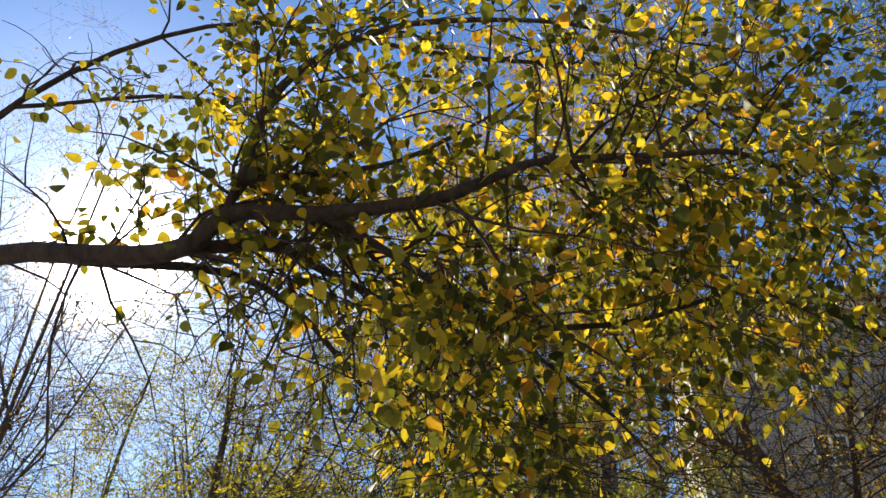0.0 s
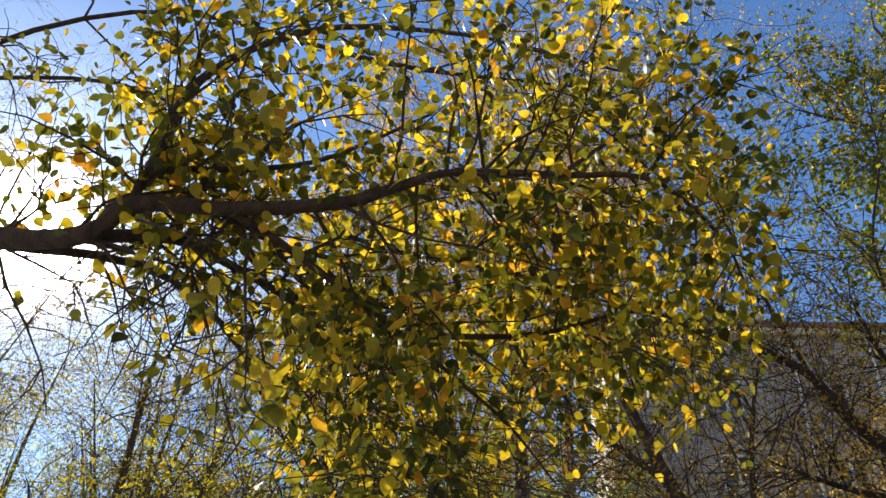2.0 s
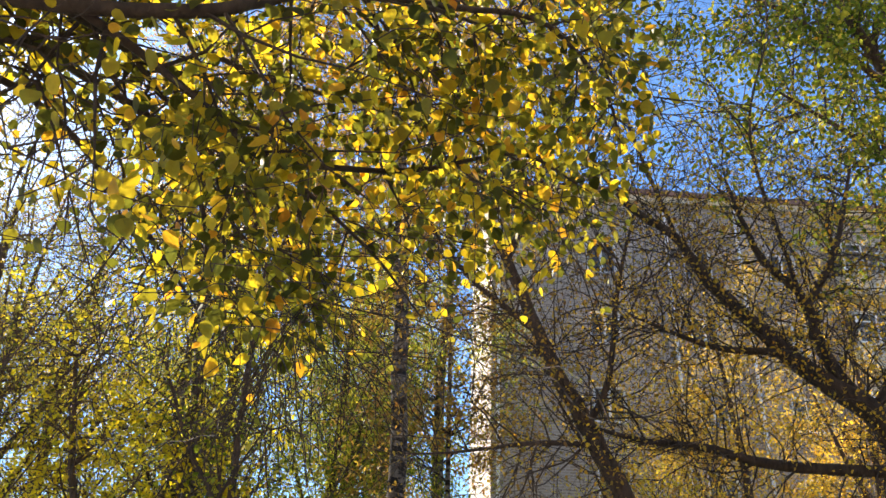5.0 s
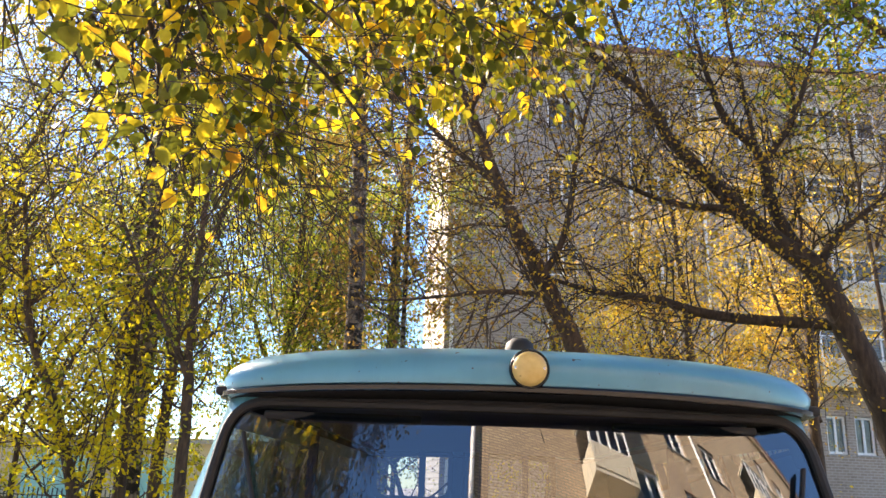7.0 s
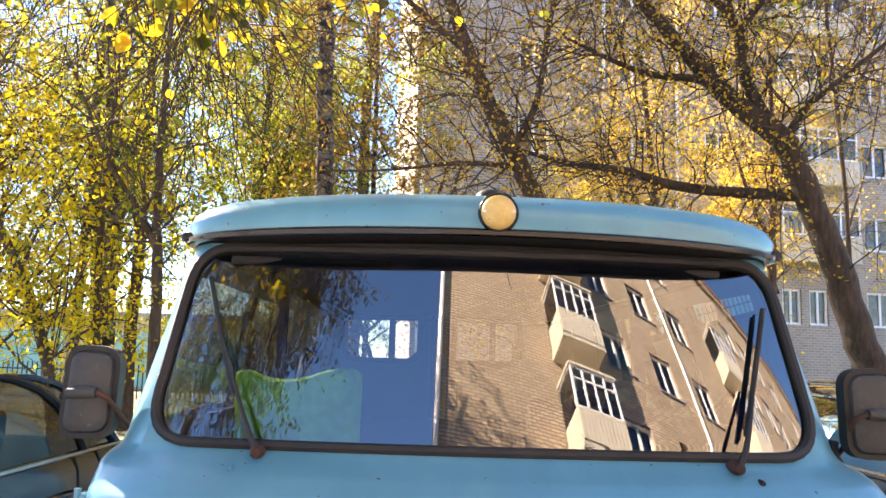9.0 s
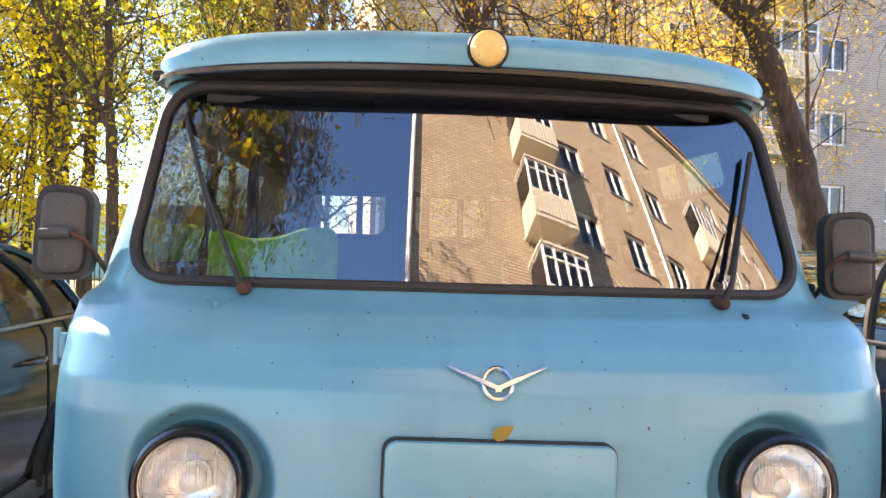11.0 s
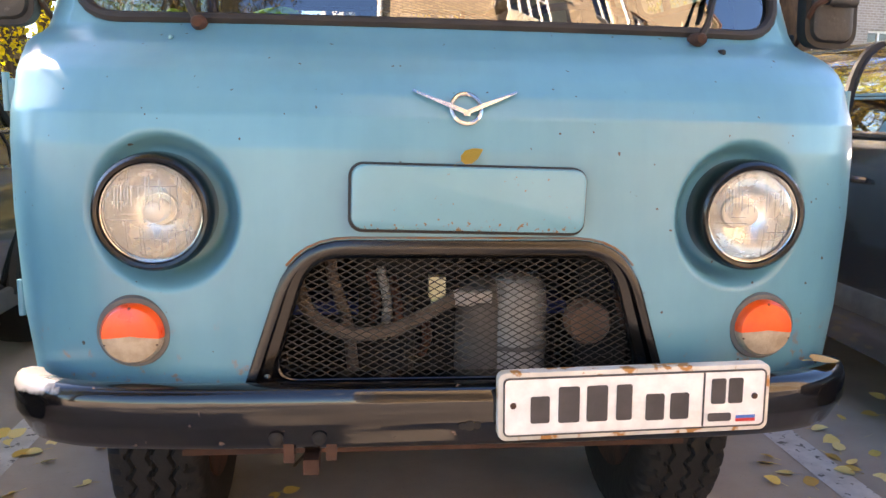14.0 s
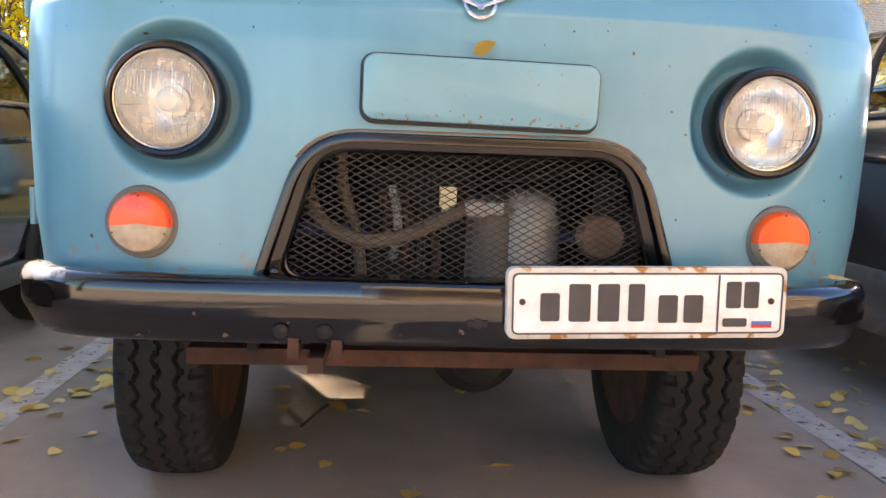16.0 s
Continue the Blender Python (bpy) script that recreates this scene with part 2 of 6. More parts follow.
CLEARLENS = surface("cloudy_clear_plastic", srgb(146, 126, 104), srgb(176, 158, 136), 40.0, 0.35, bump=0.2, coat=0.3)
YELLOWLENS = surface("faded_yellow_plastic", srgb(196, 160, 88), srgb(214, 182, 112), 30.0, 0.4, bump=0.1, spots=srgb(150, 110, 50), spot_scale=30.0)
HEADGLASS = glass_mat("lamp_glass", (0.97, 0.97, 0.96, 1), 1.3, 0.03, 0.10, (0.9, 0.9, 0.9, 1))
RIBGLASS = glass_mat("pressed_glass_rib", (0.9, 0.9, 0.88, 1), 1.5, 0.08, 0.22, (0.9, 0.88, 0.84, 1))
# near-black that puts the deep shade of recesses into the colour
SHADE_BLACK = surface("oily_soot", srgb(6, 5, 5), srgb(14, 12, 11), 9.0, 0.8, bump=0.2)
BULB = surface("bulb_shield_metal", srgb(196, 186, 172), srgb(222, 214, 200), 14.0, 0.35, metal=0.3, bump=0.05)
WINDSHIELD = glass_mat("windscreen_glass", (0.42, 0.46, 0.48, 1), 3.0)
CARGLASS = glass_mat("car_window_glass", (0.25, 0.27, 0.27, 1), 1.9)
BLDGLASS = glass_mat("house_window_glass", (0.66, 0.68, 0.7, 1), 1.6, 0.02)
INTERIOR = surface("blue_cab_lining", srgb(24, 42, 100), srgb(34, 54, 116), 4.0, 0.7, bump=0.1)

GREYMETAL = surface("aged_aluminium", srgb(136, 136, 134), srgb(176, 174, 170), 10.0, 0.5, metal=0.2, bump=0.15)
MIRRORBACK = surface("weathered_mirror_plastic", srgb(42, 41, 41), srgb(66, 64, 62), 9.0, 0.62, bump=0.2, spots=srgb(84, 81, 78), spot_scale=60.0, spot_at=0.66)
GREYPLASTIC = surface("faded_grey_plastic", srgb(82, 80, 78), srgb(106, 102, 98), 10.0, 0.7, bump=0.2)
WHITEPLATE = surface("white_plate_enamel", srgb(214, 212, 210), srgb(232, 230, 228), 30.0, 0.4, bump=0.05)
RUSTYWHITE = surface("rusty_white_frame", srgb(190, 184, 172), srgb(214, 208, 198), 14.0, 0.5, bump=0.1, spots=srgb(166, 112, 56), spot_scale=22.0, spot_at=0.55)
CHAR = surface("dark_plate_enamel", srgb(52, 50, 52), srgb(66, 62, 64), 20.0, 0.5, bump=0.02)
FLAGBLUE = surface("flag_blue", srgb(60, 100, 170), srgb(70, 110, 180), 20.0, 0.5, bump=0.0)
FLAGRED = surface("flag_red", srgb(190, 50, 50), srgb(200, 60, 55), 20.0, 0.5, bump=0.0)
BROWNCAP = surface("brown_rubber_cap", srgb(110, 82, 66), srgb(136, 104, 86), 12.0, 0.8, bump=0.2)
HOSE = surface("dusty_hose", srgb(76, 66, 58), srgb(104, 92, 82), 12.0, 0.85, bump=0.3)
PLATED = surface("yellowed_plastic", srgb(196, 186, 130), srgb(220, 214, 180), 12.0, 0.5, bump=0.1)
CARBLACK = surface("black_car_paint", (0.012, 0.012, 0.014, 1), (0.02, 0.02, 0.022, 1), 3.0, 0.12, bump=0.0, coat=1.0)
CARGREY = surface("dark_grey_car_paint", (0.07, 0.07, 0.074, 1), (0.10, 0.10, 0.104, 1), 3.0, 0.22, metal=0.6, bump=0.0, coat=1.0)
CARSILVER = surface("silver_car_paint", (0.45, 0.44, 0.43, 1), (0.55, 0.54, 0.53, 1), 3.0, 0.3, metal=0.5, bump=0.0, coat=1.0)
ASPHALT = surface("asphalt", (0.29, 0.236, 0.195, 1), (0.43, 0.358, 0.302, 1), 1.3, 0.9, bump=0.35, bscale=160.0, spots=(0.15, 0.14, 0.13, 1), spot_scale=120.0, spot_at=0.66)
LINEPAINT = surface("worn_white_line", srgb(176, 170, 166), srgb(206, 200, 196), 9.0, 0.8, bump=0.3, bscale=160.0, spots=(0.12, 0.11, 0.1, 1), spot_scale=30.0, spot_at=0.6)
GRASS = surface("grass_and_soil", (0.05, 0.075, 0.02, 1), (0.1, 0.09, 0.04, 1), 2.0, 0.95, bump=0.5, bscale=50.0, spots=(0.42, 0.32, 0.06, 1), spot_scale=22.0, spot_at=0.56)
BRICK = brick_mat("tan_brick", srgb(214, 192, 160), srgb(184, 160, 130), srgb(150, 130, 108), 1.0)
PLASTER = surface("cream_plaster", srgb(196, 178, 146), srgb(212, 196, 166), 1.2, 0.9, bump=0.15, bscale=30.0)
# brick for the shaded block, part of its shade in the darker, greyer tone
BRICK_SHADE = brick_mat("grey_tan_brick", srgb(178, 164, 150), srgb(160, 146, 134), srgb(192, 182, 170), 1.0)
WHITEFRAME = surface("white_window_frame", srgb(226, 226, 224), srgb(238, 238, 236), 9.0, 0.5, bump=0.02)
CREAM = surface("cream_balcony_boards", srgb(196, 184, 160), srgb(214, 204, 182), 6.0, 0.8, bump=0.1)
ROOFTIN = surface("brown_roof_tin", srgb(120, 84, 66), srgb(142, 102, 82), 3.0, 0.6, bump=0.1)
CURTAIN = surface("window_curtain", srgb(120, 116, 108), srgb(190, 186, 176), 0.8, 0.9, bump=0.1)
BARK = bark_mat("grey_brown_bark", srgb(48, 38, 31), srgb(98, 80, 66))
BARKDARK = bark_mat("dark_bark", srgb(34, 28, 23), srgb(78, 64, 52))
BIRCHBARK = bark_mat("birch_bark", srgb(88, 78, 70), srgb(146, 134, 122), birch=True)
G1, G2 = srgb(86, 106, 34), srgb(122, 138, 46)
Y1, Y2, Y3 = srgb(234, 222, 58), srgb(240, 220, 50), srgb(206, 192, 74)
O1, B1 = srgb(232, 168, 54), srgb(150, 108, 66)
LEAF_NEAR = leaf_mat("linden_leaf", [(0.0, srgb(66, 72, 26)), (0.38, srgb(112, 116, 40)), (0.62, srgb(170, 160, 50)), (0.86, srgb(236, 208, 52)), (1.0, O1)], 0.6, 0.70)
LEAF_YELLOW = leaf_mat("yellow_maple_leaf", [(0.0, Y1), (0.4, Y2), (0.7, srgb(216, 216, 70)), (0.85, srgb(222, 200, 62)), (1.0, srgb(190, 204, 80))], 0.4, 0.74)
LEAF_GREEN = leaf_mat("green_leaf", [(0.0, G1), (0.35, G2), (0.65, srgb(174, 182, 64)), (1.0, Y3)], 0.4, 0.72)
LEAF_BROWN = leaf_mat("fading_leaf", [(0.0, srgb(150, 128, 60)), (0.4, srgb(190, 160, 78)), (0.7, B1), (1.0, srgb(214, 186, 84))], 0.3, 0.56)
LEAF_GOLD = leaf_mat("golden_leaf", [(0.0, srgb(200, 170, 80)), (0.35, srgb(240, 204, 70)), (0.7, srgb(214, 192, 84)), (1.0, srgb(236, 176, 60))], 0.35, 0.72)
LEAF_ELM = leaf_mat("elm_leaf", [(0.0, srgb(84, 106, 34)), (0.4, srgb(118, 138, 46)), (0.75, srgb(160, 168, 62)), (1.0, srgb(206, 196, 74))], 0.45, 0.7)
LEAF_BIRCH = leaf_mat("birch_leaf", [(0.0, srgb(110, 118, 52)), (0.5, srgb(158, 154, 60)), (1.0, srgb(206, 184, 70))], 0.4, 0.6)
LEAF_DULL = leaf_mat("dull_birch_leaf", [(0.0, srgb(78, 72, 42)), (0.5, srgb(104, 92, 54)), (1.0, srgb(134, 116, 64))], 0.15, 0.35)
LEAF_FALLEN = leaf_mat("fallen_leaf_skin", [(0.0, srgb(240, 220, 160)), (0.4, srgb(238, 214, 140)), (0.7, srgb(226, 190, 96)), (1.0, srgb(180, 140, 88))], 0.3, 0.15)


SEAT = leaf_mat("green_seat_cover", [(0.0, srgb(170, 244, 150)), (0.5, srgb(190, 246, 120)), (1.0, srgb(170, 244, 150))], 0.1, 0.55)


# ---- helpers ----
def part(name, bm, mat, parent=None, label="", smooth=True):
    """One mesh object from a bmesh or from (verts, faces)."""
    me = bpy.data.meshes.new(name)
    if isinstance(bm, tuple):
        me.from_pydata([tuple(v) for v in bm[0]], [], bm[1])
    else:
        bm.to_mesh(me)
        bm.free()
    me.materials.append(mat)
    if smooth:
        me.shade_smooth()
        me.set_sharp_from_angle(angle=radians(38))
    ob = new(name, me)
    if parent:
        ob.parent = parent
    if label:
        ob["label"] = label
    return ob


def thing(name, label, category, group="", kind="", at=(0, 0, 0)):
    e = new(name)
    e.empty_display_size = 0.1
    e.location = at
    return tagged(e, label, category, group, kind)


def box(bm, c, s, bevel=0.0, m=None, segs=2):
    """A box of size s at centre c, with rounded edges."""
    r = bmesh.ops.create_cube(bm, size=1.0)
    vs = r["verts"]
    bmesh.ops.scale(bm, vec=s, verts=vs)
    if bevel:
        es = list({e for v in vs for e in v.link_edges})
        q = bmesh.ops.bevel(bm, geom=es, offset=bevel, segments=segs, affect="EDGES", profile=0.5)
        vs = list({v for f in q["faces"] for v in f.verts} | {v for v in vs if v.is_valid})
    mt = Matrix.Translation(c) if m is None else m @ Matrix.Translation(c)
    bmesh.ops.transform(bm, matrix=mt, verts=vs)
    return vs


def one_box(c, s, bevel=0.0, m=None):
    bm = bmesh.new()
    box(bm, c, s, bevel, m)
    return bm


def lathe(profile, n=32, axis="y", centre=(0, 0, 0), arc=(0, 2 * math.pi), caps=True):
    """Turn a profile of (radius, along) about an axis."""
    vs, fs = [], []
    full = abs(arc[1] - arc[0] - 2 * math.pi) < 1e-6
    cols = n if full else n + 1
    for r, h in profile:
        for i in range(cols):
            a = arc[0] + (arc[1] - arc[0]) * i / n
            c, s = r * math.cos(a), r * math.sin(a)
            p = {"y": (c, h, s), "z": (c, s, h), "x": (h, c, s)}[axis]
            vs.append((p[0] + centre[0], p[1] + centre[1], p[2] + centre[2]))
    for j in range(len(profile) - 1):
        for i in range(n):
            k = (i + 1) % cols
            fs.append((j * cols + i, j * cols + k, (j + 1) * cols + k, (j + 1) * cols + i))
    if caps and full:
        if profile[0][0] > 1e-5:
            fs.append(tuple(range(cols)))
        if profile[-1][0] > 1e-5:
            fs.append(tuple((len(profile) - 1) * cols + i for i in range(cols)))
    return vs, fs


def spline(pts, n):
    """n points along a smooth curve through pts."""
    pts = [Vector(p) for p in pts]
    ext = [pts[0] * 2 - pts[1]] + pts + [pts[-1] * 2 - pts[-2]]
    out = []
    for k in range(n):
        u = k / (n - 1) * (len(pts) - 1)
        i = min(int(u), len(pts) - 2)
        f = u - i
        a, b, c, d = ext[i:i + 4]
        out.append(0.5 * ((2 * b) + (c - a) * f + (2 * a - 5 * b + 4 * c - d) * f * f + (3 * b - a - 3 * c + d) * f ** 3))
    return out


def tube(pts, radii, sides=8, closed=False, data=None):
    """A tapered tube along points; appends to data if given."""
    vs, fs = data if data else ([], [])
    base = len(vs)
    pts = [Vector(p) for p in pts]
    if not hasattr(radii, "__len__"):
        radii = [radii] * len(pts)
    n = len(pts)
    ref = None
    for i, p in enumerate(pts):
        if closed:
            t = pts[(i + 1) % n] - pts[i - 1]
        else:
            t = pts[min(i + 1, n - 1)] - pts[max(i - 1, 0)]
        t.normalize()
        if ref is None:
            ref = t.orthogonal().normalized()
        ref = (ref - t * ref.dot(t))
        ref = ref.normalized() if ref.length > 1e-6 else t.orthogonal().normalized()
        s = t.cross(ref)
        for k in range(sides):
            a = 2 * math.pi * k / sides
            vs.append(p + (ref * math.cos(a) + s * math.sin(a)) * radii[i])
    for i in range(n if closed else n - 1):
        j = (i + 1) % n
        for k in range(sides):
            q = (k + 1) % sides
            fs.append((base + i * sides + k, base + i * sides + q, base + j * sides + q, base + j * sides + k))
    if not closed:
        fs.append(tuple(base + k for k in range(sides))[::-1])
        fs.append(tuple(base + (n - 1) * sides + k for k in range(sides)))
    return vs, fs


def sheet(fn, nu, nv, keep=None):
    """A surface from fn(u, v), u and v in 0..1; faces that keep() refuses are left out."""
    vs = [fn(i / nu, j / nv) for j in range(nv + 1) for i in range(nu + 1)]
    fs = []
    for j in range(nv):
        for i in range(nu):
            q = (j * (nu + 1) + i, j * (nu + 1) + i + 1, (j + 1) * (nu + 1) + i + 1, (j + 1) * (nu + 1) + i)
            if keep is None or keep([vs[k] for k in q]):
                fs.append(q)
    used = sorted({k for f in fs for k in f})
    at = {k: n for n, k in enumerate(used)}
    return [vs[k] for k in used], [tuple(at[k] for k in f) for f in fs]


def round_rect(w, h, r, n=6):
    out = []
    for cx, cz, a0 in ((w / 2 - r, h / 2 - r, 0), (-w / 2 + r, h / 2 - r, 90), (-w / 2 + r, -h / 2 + r, 180), (w / 2 - r, -h / 2 + r, 270)):
        for k in range(n + 1):
            a = radians(a0 + 90 * k / n)
            out.append((cx + r * math.cos(a), cz + r * math.sin(a)))
    return out


def slab(outline, y0, y1, bevel=0.0, m=None):
    """A plate with an (x, z) outline between y0 (front) and y1, with a rounded front edge."""
    cx = sum(p[0] for p in outline) / len(outline)
    cz = sum(p[1] for p in outline) / len(outline)
    rings = [(y1, 0.0), (y0 + bevel, 0.0)] + ([(y0 + bevel * 0.3, bevel * 0.3), (y0, bevel)] if bevel else [])
    vs, fs, n = [], [], len(outline)
    for y, ins in rings:
        for x, z in outline:
            d = math.hypot(x - cx, z - cz) or 1
            vs.append((x - (x - cx) / d * ins, y, z - (z - cz) / d * ins))
    for j in range(len(rings) - 1):
        for i in range(n):
            k = (i + 1) % n
            fs.append((j * n + i, j * n + k, (j + 1) * n + k, (j + 1) * n + i))
    fs.append(tuple((len(rings) - 1) * n + i for i in range(n)))
    fs.append(tuple(range(n))[::-1])
    if m is not None:
        vs = [m @ Vector(v) for v in vs]
    return vs, fs


def ring_slab(outer, inner, y0, y1):
    """A frame between two outlines of the same count."""
    n = len(outer)
    vs = [(x, y, z) for y in (y0, y1) for loop in (outer, inner) for x, z in loop]
    fs = []
    for i in range(n):
        k = (i + 1) % n
        fs += [(i, k, n + k, n + i), (2 * n + i, 3 * n + i, 3 * n + k, 2 * n + k), (i, 2 * n + i, 2 * n + k, k), (n + i, n + k, 3 * n + k, 3 * n + i)]
    return vs, fs


def joined(*meshes):
    vs, fs = [], []
    for v, f in meshes:
        o = len(vs)
        vs += list(v)
        fs += [tuple(i + o for i in g) for g in f]
    return vs, fs


# ---- ground ----
ground = part("ground", ([(-400, -400, 0), (400, -400, 0), (400, 400, 0), (-400, 400, 0)], [(0, 1, 2, 3)]), ASPHALT, smooth=False)
tagged(ground, "worn grey-brown asphalt of a parking yard", "asphalt ground", kind="structure")
lawn = part("lawn", sheet(lambda u, v: (-30 + 60 * u, 5.4 + 27 * v, 0.10 + 0.05 * noise.noise((u * 30, v * 14, 0)) if 0 < v < 1 else 0.0), 90, 40), GRASS)
tagged(lawn, "leaf-strewn lawn strip behind the parked cars", "lawn", kind="structure")
kerb = thing("kerb", "pale concrete kerb along the lawn", "kerb", kind="structure")
for i in range(40):
    part("kerb_stone", one_box((-20 + i * 1.0, 5.32, 0.05), (0.985, 0.15, 0.16), 0.012), PLASTER, kerb, smooth=False)


def road_line(x, y0, y1, name, w=0.13):
    n = 26
    vs, fs = [], []
    for i in range(n + 1):
        y = y0 + (y1 - y0) * i / n
        e = 0.006 * noise.noise((x * 3, y * 9, 0))
        f = 0.006 * noise.noise((x * 3 + 7, y * 9, 0))
        vs += [(x - w / 2 + e, y, 0.004), (x + w / 2 + f, y, 0.004)]
    for i in range(n):
        fs.append((2 * i, 2 * i + 1, 2 * i + 3, 2 * i + 2))
    ob = part(name, (vs, fs), LINEPAINT, smooth=False)
    tagged(ob, "worn white parking line painted on asphalt", "parking line", kind="structure")


for i, x in enumerate((-6.6, -4.0, -1.43, 1.42, 4.0, 6.6)):
    road_line(x, 0.2, 5.2, "road_marking_%d" % (i + 1))


# ---- houses ----
def house_window(parent, w, h, mullions, m, panes=1, bars=()):
    """Window set in a wall that faces -y: frame, glass, sill; m places its centre."""
    f = 0.10
    win = part("window", joined(*[box_mesh(c, s) for c, s in (
        ((0, 0.06, h / 2 - f / 2), (w, 0.1, f)), ((0, 0.06, -h / 2 + f / 2), (w, 0.1, f)),
        ((-w / 2 + f / 2, 0.06, 0), (f, 0.1, h - 2 * f)), ((w / 2 - f / 2, 0.06, 0), (f, 0.1, h - 2 * f)))],
        *[box_mesh((x * w, 0.065, 0), (f, 0.09, h - 2 * f)) for x in mullions],
        *[box_mesh((0, 0.067, z * h), (w - 2 * f, 0.08, f * 0.8)) for z in bars]), WHITEFRAME, parent, smooth=False)
    win.matrix_basis = m
    p = part("pane", ([(-w / 2 + f, 0.07, -h / 2 + f), (w / 2 - f, 0.07, -h / 2 + f), (w / 2 - f, 0.07, h / 2 - f), (-w / 2 + f, 0.07, h / 2 - f)], [(0, 1, 2, 3)]), BLDGLASS, win, smooth=False)
    c = part("curtain", ([(-w / 2, 0.3, -h / 2), (w / 2, 0.3, -h / 2), (w / 2, 0.3, h / 2), (-w / 2, 0.3, h / 2)], [(0, 1, 2, 3)]), CURTAIN, win, smooth=False)
    s = part("sill", box_mesh((0, -0.06, -h / 2 - 0.03), (w + 0.16, 0.2, 0.05)), GREYMETAL, win, smooth=False)
    return win


def box_mesh(c, s):
    x, y, z = c
    a, b, d = s[0] / 2, s[1] / 2, s[2] / 2
    vs = [(x + i * a, y + j * b, z + k * d) for k in (-1, 1) for j in (-1, 1) for i in (-1, 1)]
    return vs, [(0, 1, 5, 4), (1, 3, 7, 5), (3, 2, 6, 7), (2, 0, 4, 6), (4, 5, 7, 6), (0, 2, 3, 1)]


def wall_with_holes(x0, x1, z0, z1, holes, y=0.0, depth=0.25):
    """A wall in the xz plane that faces -y, with openings and their reveals."""
    xs = sorted({x0, x1, *[h[0] for h in holes], *[h[1] for h in holes]})
    zs = sorted({z0, z1, *[h[2] for h in holes], *[h[3] for h in holes]})
    vs, fs, seen = [], [], {}

    def corner(p):
        if p not in seen:
            seen[p] = len(vs)
            vs.append(p)
        return seen[p]

    for a, b in zip(xs, xs[1:]):
        for c, d in zip(zs, zs[1:]):
            mx, mz = (a + b) / 2, (c + d) / 2
            if any(h[0] < mx < h[1] and h[2] < mz < h[3] for h in holes):
                continue
            fs.append(tuple(corner(p) for p in ((a, y, c), (b, y, c), (b, y, d), (a, y, d))))
    for a, b, c, d in holes:
        k = [corner(p) for p in ((a, y, c), (b, y, c), (b, y, d), (a, y, d), (a, y + depth, c), (b, y + depth, c), (b, y + depth, d), (a, y + depth, d))]
        fs += [(k[i], k[4 + i], k[4 + (i + 1) % 4], k[(i + 1) % 4]) for i in range(4)]
    return vs, fs


def prism(plan, z0, z1):
    """An upright block over an (x, y) outline."""
    k = len(plan)
    vs = [(x, y, z0) for x, y in plan] + [(x, y, z1) for x, y in plan]
    return vs, [tuple(range(k))[::-1], tuple(range(k, 2 * k))] + [(i, (i + 1) % k, (i + 1) % k + k, i + k) for i in range(k)]


